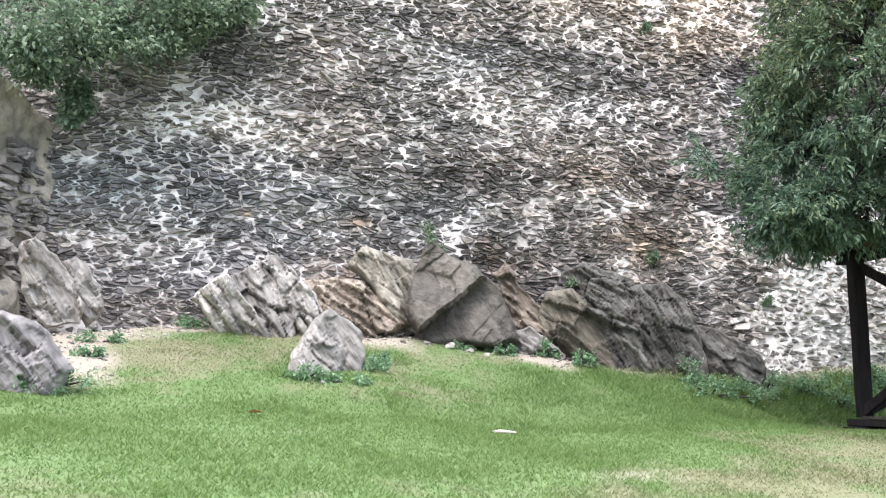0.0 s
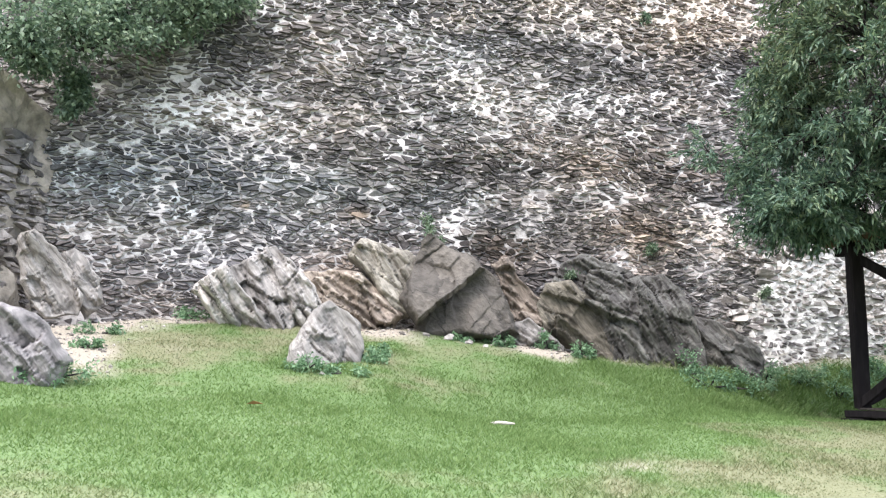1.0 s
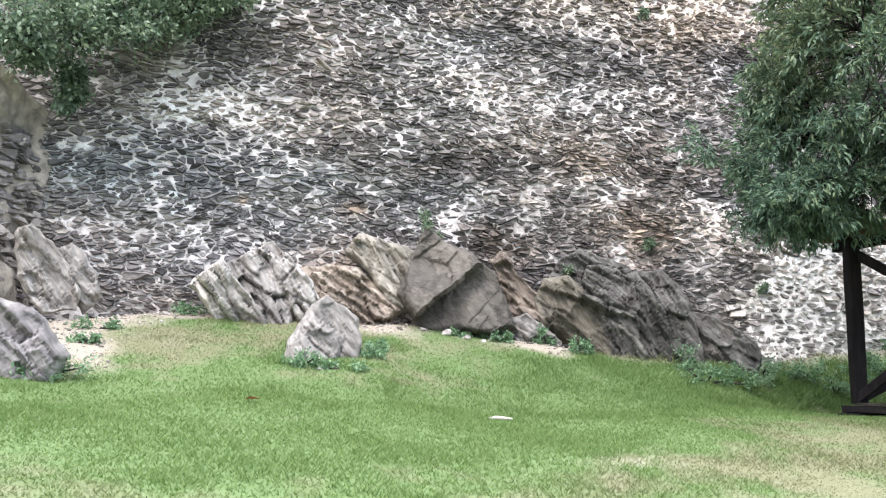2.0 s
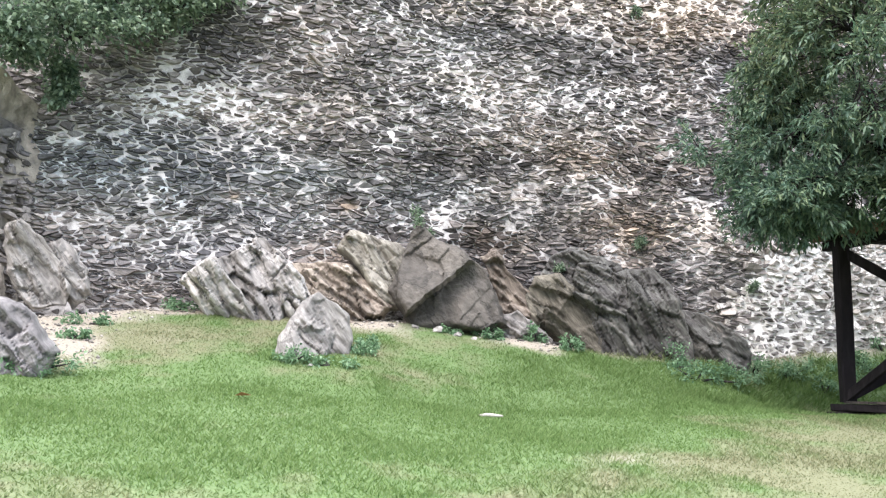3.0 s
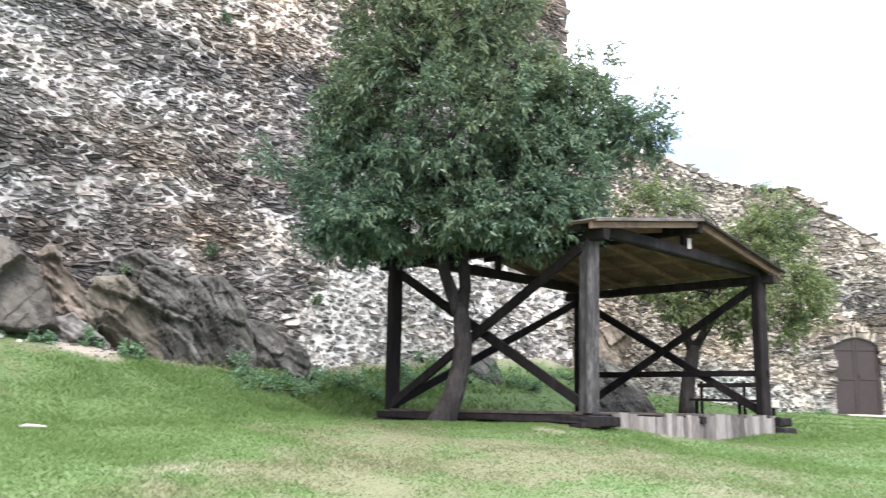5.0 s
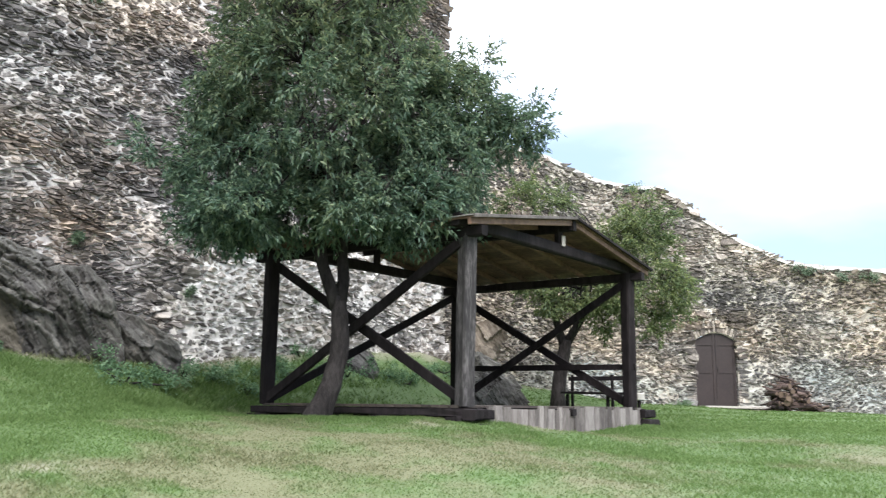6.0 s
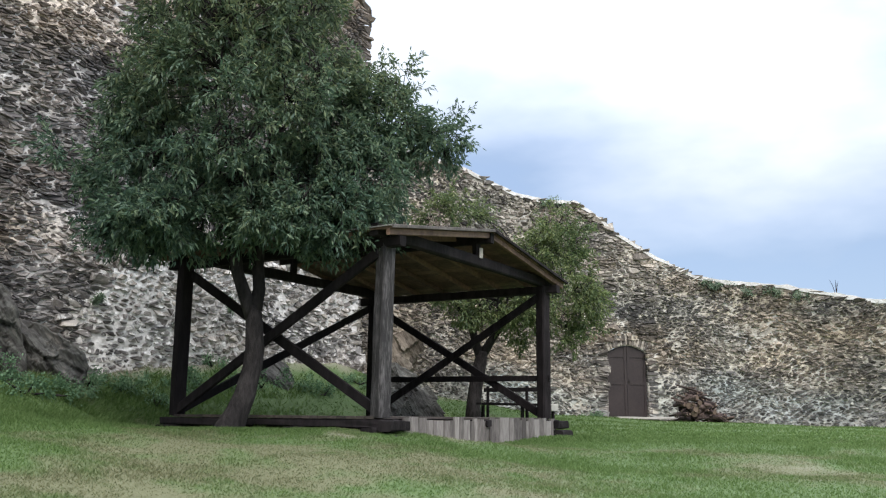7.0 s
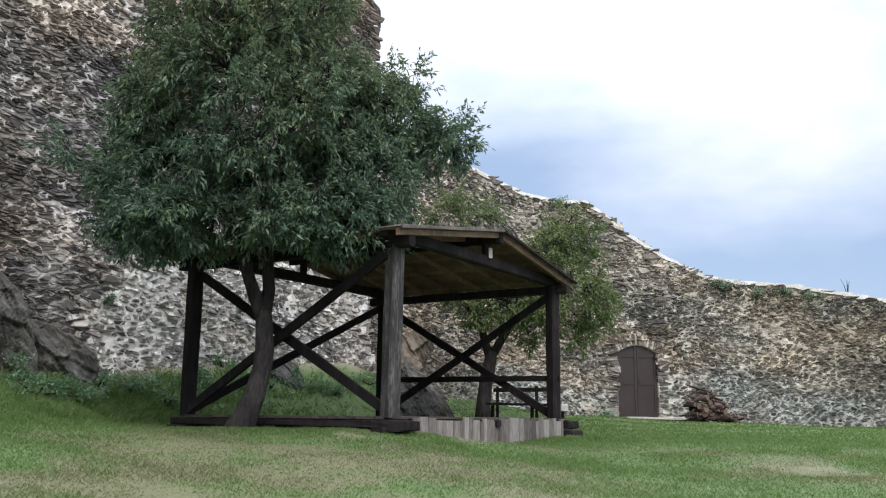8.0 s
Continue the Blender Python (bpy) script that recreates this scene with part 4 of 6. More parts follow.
crag("brown fractured rubble beside the boulder", 4.40, 6.76, 13.6,
     [(-0.46, 0.50), (-0.20, 0.59), (0.06, 0.14), (0.32, -0.07), (0.42, -0.38), (0.3, -0.75), (-0.1, -0.7), (-0.15, -0.21)], 0.35, -40, 8, 23, M_ROCK_TAN, 0.15, 0.12)
crag("low flat ledge at the turf edge", 5.28, 4.24, 13.2,
     [(-0.39, 0.14), (-0.10, 0.22), (0.23, 0.02), (0.42, -0.19), (0.4, -0.5), (-0.3, -0.5)], 0.3, -30, 6, 25, M_ROCK, 0.15)
crag("olive weathered ramp of rock above the turf", 7.85, 5.73, 13.6,
     [(-0.59, 0.13), (-0.46, 0.44), (-0.07, 0.48), (0.23, 0.22), (0.52, -0.17), (0.6, -0.8), (0.18, -0.7), (-0.45, -0.4)], 0.45, -40, 4, 24, M_ROCK_OLIVE, 0.2, 0.05)
crag("dark layered outcrop under the wall", 9.33, 7.35, 13.9,
     [(-0.74, 0.01), (-0.52, 0.38), (-0.25, 0.50), (0.23, 0.36), (0.53, 0.18), (0.85, -0.18), (0.6, -0.8), (0.1, -0.6), (-0.44, -0.17)], 0.6, -28, 8, 26, M_ROCK_DARK, 0.18, 0.12)
crag("massive dark ribbed outcrop bulging over the lawn", 13.04, 4.85, 13.8,
     [(-0.9, 0.01), (-0.63, 0.53), (-0.29, 0.74), (0.09, 0.79), (0.39, 0.51), (0.57, 0.05), (0.67, -0.37), (0.64, -1.0), (0.01, -1.1), (-0.75, -0.9)],
     0.85, -66, 6, 28, M_ROCK_DARK, 0.4, 0.09, 4, 0.45)
crag("dark sloping tail of the outcrop", 17.13, 3.64, 14.6,
     [(-0.55, 0.42), (-0.22, 0.40), (0.10, 0.22), (0.46, -0.03), (0.6, -0.23), (0.5, -0.6), (-0.5, -0.7)], 0.45, -40, 6, 30, M_ROCK_DARK, 0.2, 0.07)

rock("dark boulder in the grass behind the pavilion", 30.6, 2.4, 18.6, 0.85, 0.75, 0.8, 38, 32, M_ROCK_DARK, tilt=20)
rock("low dark boulder in weeds behind the pavilion", 27.2, 2.0, 18.2, 0.7, 0.55, 0.6, 38, 33, M_ROCK_DARK)
rock("broad dark outcrop behind the pavilion deck", 38.9, 1.2, 19.4, 1.7, 1.15, 1.3, 38, 34, M_ROCK_DARK, tilt=22, layers=10)
rock("tan sloping rock under the ring wall", 38.2, 4.0, 20.6, 1.1, 1.3, 0.9, 38, 35, M_ROCK_TAN, tilt=40)

# ---- plants ----
def leaf_mesh(name, centres, dirs, length, width, rng, material, spread=0.9, droop=0.25):
    """Many small folded leaves: each has a base, two sides and a tip, on its own turn."""
    n = len(centres)
    d = dirs + rng.normal(size=(n, 3)) * spread
    d[:, 2] -= droop
    d /= np.linalg.norm(d, axis=1)[:, None]
    up = rng.normal(size=(n, 3)) * 0.7 + np.array([0, 0, 1.0])
    side = np.cross(d, up)
    side /= np.linalg.norm(side, axis=1)[:, None] + 1e-9
    nor = np.cross(side, d)
    ln = (length * rng.uniform(0.65, 1.25, n))[:, None]
    wd = (width * rng.uniform(0.7, 1.2, n))[:, None]
    v = np.empty((n, 4, 3))
    v[:, 0] = centres
    v[:, 1] = centres + d * ln * 0.45 + side * wd * 0.5 + nor * wd * 0.25
    v[:, 2] = centres + d * ln - np.array([0, 0, 1.0]) * ln * 0.12
    v[:, 3] = centres + d * ln * 0.45 - side * wd * 0.5 + nor * wd * 0.25
    k = np.arange(n)[:, None] * 4
    tri = np.concatenate([k + np.array([0, 1, 2]), k + np.array([0, 2, 3])], 1).reshape(-1, 3)
    return tri_mesh(name, v.reshape(-1, 3), tri, material)


def tube(bm, pts, radii, sides=8, seed=0):
    """A tapered, slightly knobbly limb along pts."""
    rnd = random.Random(seed)
    rings = []
    for i, p in enumerate(pts):
        d = (pts[min(i + 1, len(pts) - 1)] - pts[max(i - 1, 0)]).normalized()
        a = d.cross(Vector((0.3, 1, 0.1))).normalized()
        b = d.cross(a)
        rings.append([bm.verts.new(p + (a * math.cos(t) + b * math.sin(t)) * radii[i] * rnd.uniform(0.9, 1.1))
                      for t in (2 * math.pi * k / sides for k in range(sides))])
    for r0, r1 in zip(rings, rings[1:]):
        for k in range(sides):
            bm.faces.new((r0[k], r0[(k + 1) % sides], r1[(k + 1) % sides], r1[k]))
    bm.faces.new(list(reversed(rings[0])))
    bm.faces.new(rings[-1])


def bend(a, b, sag, steps, rnd):
    side = Vector((rnd.uniform(-1, 1), rnd.uniform(-1, 1), rnd.uniform(0.2, 1))) * sag
    return [a.lerp(b, i / steps) + side * math.sin(math.pi * i / steps) for i in range(steps + 1)]


def build_tree(foot, trunk, limb_roots, blobs, clumps, leaves, leaf, label, material, seed, name="tree", limb=0.055, ripe=9.0):
    """A tree: trunk points and radii from its foot, limbs to the clumps of its crown, twigs and leaves."""
    rnd, rng = random.Random(seed), np.random.RandomState(seed)
    t = thing(name, foot, label, "tree")
    bm = bmesh.new()
    for k, (pts, radii) in enumerate(trunk):
        tube(bm, [Vector(p) for p in pts], radii, 12, seed + k)
    for f in bm.faces:
        f.smooth = True
    part("trunk", bm, M_BARK, t, "dark rough bark")
    centres = []
    total = sum(w for *_, w in blobs)
    for c, r, w in blobs:
        for _ in range(round(clumps * w / total)):
            d = rng.normal(size=3)
            d /= np.linalg.norm(d)
            q = rng.uniform(0.25, 1.0) ** 0.45
            centres.append((Vector(c) + Vector((d[0] * r[0] * q, d[1] * r[1] * q, d[2] * r[2] * q)), Vector(d)))
    roots = [Vector(p) for p in limb_roots]
    mains = []
    for j in range(22):
        c = centres[(j * 37) % len(centres)][0]
        root = roots[j % len(roots)]
        pts = bend(root, root.lerp(c, 0.9), 0.3, 6, rnd)
        bm = bmesh.new()
        tube(bm, pts, [(limb if j < 9 else limb * 0.6) * (1 - 0.8 * i / 6) for i in range(7)], 7, j)
        for f in bm.faces:
            f.smooth = True
        part("limb", bm, M_BARK, t)
        mains += pts[2:]
    bm = bmesh.new()
    lc, ld = [], []
    for c, d in centres:
        root = min(mains + roots, key=lambda p: (p - c).length)
        pts = bend(root, c, 0.2, 4, rnd)
        tube(bm, pts, [0.013, 0.011, 0.009, 0.007, 0.004], 4, 1)
        for s in range(7):
            out = (d * 0.7 + Vector(rng.normal(size=3)) * 0.75 + Vector((0, 0, -0.15))).normalized()
            tip = c + out * rng.uniform(0.22, 0.5)
            tube(bm, [c.lerp(tip, u) for u in (0, 0.5, 1)], [0.006, 0.004, 0.002], 3, 1)
            m = leaves // 7
            u = (rng.uniform(0.0, 1.0, m) ** 0.6 * 1.05)[:, None]
            lc.append(np.array(c)[None] * (1 - u) + np.array(tip)[None] * u + rng.normal(size=(m, 3)) * 0.028)
            ld.append(np.repeat(np.array(out)[None], m, 0))
    tagged(part("branchwork", bm, M_BARK, t), kind="stuff")
    me = leaf_mesh("crown", np.concatenate(lc), np.concatenate(ld), leaf[0], leaf[1], rng, material, 0.75, 0.3)
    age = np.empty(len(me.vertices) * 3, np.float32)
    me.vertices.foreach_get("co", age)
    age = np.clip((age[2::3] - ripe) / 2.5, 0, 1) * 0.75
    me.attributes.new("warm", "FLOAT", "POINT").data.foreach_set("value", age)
    crown = new("crown", me)
    crown.parent = t
    return t


def along(az):
    a = radians(az)
    return Vector((math.cos(a), -math.sin(a), 0)), Vector((math.sin(a), math.cos(a), 0))


T_AZ, T_R = 28.0, 12.0
T_FOOT = polar(T_AZ, T_R) - Vector((0, 0, 0.08))
RGT, FWD = along(T_AZ)


def tp(a, b, z):
    return tuple(RGT * a + FWD * b + Vector((0, 0, z)))


Z0 = 1.6 - T_FOOT.z
build_tree(T_FOOT,
           [([tp(-0.14, 0, -0.1), tp(-0.08, 0, 0.12), tp(0.0, 0, 0.3), tp(0.1, 0, 0.55), tp(0.18, 0, 0.9), tp(0.2, 0, 1.15), tp(0.18, 0, 1.45), tp(0.16, 0, 1.62), tp(0.15, 0, 1.72)],
             [0.24, 0.19, 0.16, 0.135, 0.124, 0.12, 0.115, 0.11, 0.07]),
            ([tp(0.14, 0, 1.55), tp(0.04, 0, 1.85), tp(-0.08, 0, 2.15), tp(-0.15, 0.05, 2.6), tp(-0.2, 0.1, 3.4), tp(-0.3, 0.1, 4.2)], [0.095, 0.09, 0.085, 0.08, 0.065, 0.05]),
            ([tp(0.17, 0, 1.6), tp(0.22, 0.05, 1.95), tp(0.19, 0.1, 2.3), tp(0.2, 0.15, 3.0), tp(0.35, 0.2, 3.8), tp(0.4, 0.2, 4.8), tp(0.3, 0.2, 5.8)], [0.09, 0.085, 0.08, 0.075, 0.065, 0.05, 0.03])],
           [tp(-0.1, 0.05, 2.8), tp(-0.2, 0.1, 3.4), tp(0.2, 0.15, 3.0), tp(0.35, 0.2, 3.8), tp(0.4, 0.2, 4.8)],
           [(tp(-0.12, 0, Z0 + 4.1), (1.6, 1.6, 1.45), 9), (tp(-0.3, 0, Z0 + 5.9), (1.6, 1.4, 1.5), 6), (tp(1.15, 0, Z0 + 3.35), (0.8, 0.9, 0.75), 2.4),
            (tp(-1.35, 0, Z0 + 3.0), (0.7, 0.8, 0.6), 1.3), (tp(-2.0, 0, Z0 + 3.35), (0.5, 0.4, 0.2), 0.45), (tp(-1.45, 0.1, Z0 + 4.3), (0.45, 0.5, 0.7), 0.7),
            (tp(1.95, 0, Z0 + 4.05), (0.5, 0.4, 0.45), 1.3), (tp(2.45, 0, Z0 + 3.85), (0.35, 0.3, 0.2), 0.5), (tp(2.8, 0, Z0 + 4.0), (0.22, 0.2, 0.1), 0.22), (tp(2.05, 0, Z0 + 4.75), (0.16, 0.2, 0.28), 0.25),
            (tp(1.5, 0, Z0 + 4.5), (0.35, 0.4, 0.4), 0.5), (tp(-0.75, -0.5, Z0 + 2.42), (0.9, 0.5, 0.16), 1.7), (tp(-1.35, -0.4, Z0 + 2.42), (0.5, 0.5, 0.2), 1.1),
            (tp(0.4, -0.6, Z0 + 2.5), (0.8, 0.4, 0.12), 1.2), (tp(1.05, -0.6, Z0 + 2.6), (0.8, 0.45, 0.35), 1.6), (tp(1.55, -0.5, Z0 + 3.0), (0.45, 0.4, 0.4), 0.8)],
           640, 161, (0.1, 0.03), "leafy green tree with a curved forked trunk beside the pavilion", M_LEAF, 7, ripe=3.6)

S_FOOT = polar(42.8, 19.3) - Vector((0, 0, 0.05))
RGT, FWD = along(42.8)
build_tree(S_FOOT,
           [([tp(0.0, 0, -0.1), tp(0.02, 0, 0.4), tp(0.08, 0, 0.9), tp(0.17, 0, 1.35), tp(0.2, 0, 1.55)], [0.2, 0.16, 0.15, 0.14, 0.12]),
            ([tp(0.17, 0, 1.4), tp(0.05, 0, 1.75), tp(-0.05, 0, 2.2), tp(-0.15, 0, 2.8)], [0.1, 0.09, 0.07, 0.05]),
            ([tp(0.19, 0, 1.45), tp(0.4, 0, 1.8), tp(0.6, 0, 2.1), tp(1.0, 0, 2.7), tp(1.3, 0, 3.3)], [0.1, 0.09, 0.08, 0.06, 0.04])],
           [tp(-0.05, 0, 2.2), tp(0.6, 0, 2.1), tp(1.0, 0, 2.7), tp(-0.15, 0, 2.8)],
           [(tp(1.6, 0, 2.9), (1.0, 1.2, 1.3), 6), (tp(0.3, 0, 2.85), (1.25, 1.2, 0.6), 4), (tp(-0.4, 0, 4.3), (0.75, 0.7, 0.8), 1.4), (tp(1.8, 0, 4.0), (0.55, 0.6, 0.6), 1.2)],
           190, 140, (0.10, 0.034), "smaller yellow-green tree with a forked trunk near the wall", M_LEAF2, 19)


def build_shrub(name, label, category, blobs, count, leaf, material, seed, spread=0.9, stems=6, group="", kind=""):
    """A shrub or tuft: stems from its root and leaves in uneven clumps. blobs: centre, radii."""
    rng = np.random.RandomState(seed)
    root = Vector(blobs[0][0])
    t = thing(name, root, label, category, group, kind)
    lc, ld = [], []
    per = count // len(blobs)
    bm = bmesh.new()
    for c, r in blobs:
        k = max(3, per // 55)
        sub = rng.normal(size=(k, 3))
        sub /= np.linalg.norm(sub, axis=1)[:, None]
        sub *= rng.uniform(0.35, 1, (k, 1)) * np.array(r)
        for s in sub:
            m = per // k
            rad = 0.34 * float(np.mean(r))
            p = rng.normal(size=(m, 3)) * rad * 0.6 + s + np.array(c) - np.array(root)
            lc.append(p)
            ld.append(np.repeat((s / (np.linalg.norm(s) + 1e-6))[None], m, 0) * 0.8 + np.array([0, 0, 0.15]))
        for s in sub[:stems]:
            e = Vector(s) + Vector(c) - root
            b0 = Vector(c) - root - Vector((0, 0, r[2] * 0.6))
            tube(bm, [b0, b0.lerp(e, 0.5), e], [0.05 * r[0] + 0.002, 0.03 * r[0] + 0.002, 0.002], 4, 2)
    tagged(part("branchwork", bm, M_BARK, t), kind="stuff")
    ob = new("leaves", leaf_mesh("leaves", np.concatenate(lc), np.concatenate(ld), leaf[0], leaf[1], rng, material, spread))
    ob.parent = t
    return t


build_shrub("hanging_shrub", "dense ivy-like shrub hanging from the wall corner", "shrub",
            [(at_el(-26.5, 21.5, 12.4), (0.9, 0.7, 0.75)), (at_el(-24.0, 21.6, 12.6), (0.7, 0.6, 0.6)), (at_el(-21.0, 22.3, 12.9), (0.75, 0.5, 0.55)),
             (at_el(-18.0, 23.6, 13.0), (0.7, 0.45, 0.42)), (at_el(-15.5, 24.7, 13.1), (0.6, 0.4, 0.3)), (at_el(-25.0, 25, 12.8), (1.2, 0.7, 0.7)), (at_el(-20, 26, 12.9), (1.2, 0.6, 0.6)),
             (at_el(-24.3, 17.7, 12.9), (0.16, 0.15, 0.45)), (at_el(-26.9, 19.8, 12.4), (0.4, 0.4, 0.3))], 16000, (0.085, 0.05), M_IVY, 31, stems=5)

weed_label = "low green weed clump at the foot of the rock"
WEEDS = [(-24.3, 9.35, 0.45, 0.2), (-25.3, 9.2, 0.35, 0.16), (-9.3, 10.15, 0.35, 0.12), (-5.2, 10.7, 0.24, 0.15), (-4.6, 11.2, 0.24, 0.14), (-7.0, 10.05, 0.4, 0.1),
         (-16.5, 12.7, 0.4, 0.12), (-21.5, 11.8, 0.4, 0.14), (-22.6, 11.0, 0.3, 0.12), (3.3, 12.8, 0.3, 0.14), (6.2, 13.1, 0.25, 0.24), (8.2, 13.0, 0.3, 0.2), (0.6, 12.6, 0.3, 0.1), (50.3, 25.3, 0.5, 0.12)]
weed_rnd = random.Random(41)
WEEDS += [(a + weed_rnd.uniform(-0.6, 0.6), float(np.interp(a, TAB_AZ, TAB_RB)) - weed_rnd.uniform(0.1, 1.2), weed_rnd.uniform(0.4, 0.6), weed_rnd.uniform(0.18, 0.32)) for a in range(15, 36, 1)]
for i, (az, r, w, h) in enumerate(WEEDS):
    c = polar(az, r)
    build_shrub("weed_clump", weed_label, "weeds", [(c + Vector((0, 0, h * 0.4)), (w * 0.8, w * 0.5, h * 0.7))], 420, (0.055, 0.028), M_WEED, 60 + i, 1.0, 3, "weeds at the wall foot")

# round tufts rooted in the masonry
for i, (s, z, r) in enumerate(((9.21, 3.62, 0.13), (7.07, 4.08, 0.17), (5.28, 3.45, 0.16), (12.2, 3.75, 0.15), (7.03, 8.31, 0.13), (3.1, 4.15, 0.2))):
    o, d, n = tower_place(s, z)
    out = 0.12 if i not in (2, 5) else 0.75
    build_shrub("wall_tuft", "round dark green tuft growing from the masonry", "plant", [(o + n * out, (r, r, r))], 260, (0.07, 0.03), M_IVY, 130 + i, 1.0, 2, "tufts in the wall")
for i, (az, h) in enumerate(((57.6, 0.16), (58.4, 0.14), (60.0, 0.12), (61.5, 0.12), (48.2, 0.16), (47.4, 0.12), (63.0, 0.1))):
    s = ring_s_at(az)
    o, d, n = ring_place(s, ring_top(s) - (0.2 if az > 50 else 0.1))
    build_shrub("crest_tuft", "low green growth below the wall crest", "plant", [(o + n * 0.1, (0.5, 0.18, h))], 300, (0.07, 0.03), M_IVY, 150 + i, 1.0, 2, "growth on the ring wall")


# ---- grass ----
def build_grass():
    rng = np.random.RandomState(3)
    n = 600000
    az = rng.uniform(-30, 70, n)
    r = np.sqrt(rng.uniform(4.6 ** 2, 17.0 ** 2, n) * rng.uniform(0.3, 1, n) ** 0.6)
    back = rng.rand(n) < 0.2
    az, r = np.where(back, rng.uniform(16, 70, n), az), np.where(back, rng.uniform(13.5, 26.5, n), r)
    r = np.where(r < 4.6, rng.uniform(4.6, 9.0, n), r)
    x, y = r * np.sin(np.radians(az)), r * np.cos(np.radians(az))
    bare, dry = bare_map(x, y), dry_map(x, y)
    u = (x - PF.x) * AX.x + (y - PF.y) * AX.y
    v = (x - PF.x) * AY.x + (y - PF.y) * AY.y
    keep = (rng.rand(n) > (bare - 0.1) * 1.5) & ~((u > -0.1) & (u < LX + 0.1) & (v > -0.15) & (v < LY + 0.1))
    keep &= r < np.interp(az, TAB_AZ, TAB_RB) + 0.2
    x, y, dry, bare = x[keep], y[keep], dry[keep], bare[keep]
    n = len(x)
    z = ground_z(x, y) - 0.004
    tall = 0.019 * (0.7 + 0.9 * lattice(x, y, 1.3, 12)) * rng.uniform(0.6, 1.5, n) * np.clip(1.15 - 0.5 * dry, 0.5, 1.3)
    tall *= 1 + 0.9 * blob(x, y, 16, 13.2, 2.2) + 0.5 * blob(x, y, 24, 16.5, 2.0)
    t = rng.uniform(0, 2 * np.pi, n)
    far_ = np.hypot(x, y) > 13.5
    tall *= 1 + 0.8 * np.clip(lattice(x, y, 2.2, 14) - 0.62, 0, 1) * 2.5
    tall = np.where(far_, tall * (1.1 + 0.9 * blob(x, y, 27, 17, 5.0)), tall)
    w = rng.uniform(0.004, 0.008, n) * np.where(far_, 2.2, 1.0)
    lean = rng.normal(size=(n, 2)) * 0.85 * tall[:, None]
    base = np.c_[x, y, z]
    side = np.c_[np.cos(t), np.sin(t), np.zeros(n)] * w[:, None]
    tip = base + np.c_[lean, tall]
    vtx = np.stack([base - side, base + side, tip], 1).reshape(-1, 3)
    me = tri_mesh("lawn_grass", vtx, np.arange(3 * n).reshape(-1, 3), M_BLADE)
    store_maps(me, vtx[:, 0], vtx[:, 1])
    return tagged(new("lawn_grass", me), "short patchy grass, green and straw yellow", "grass", kind="stuff")


build_grass()

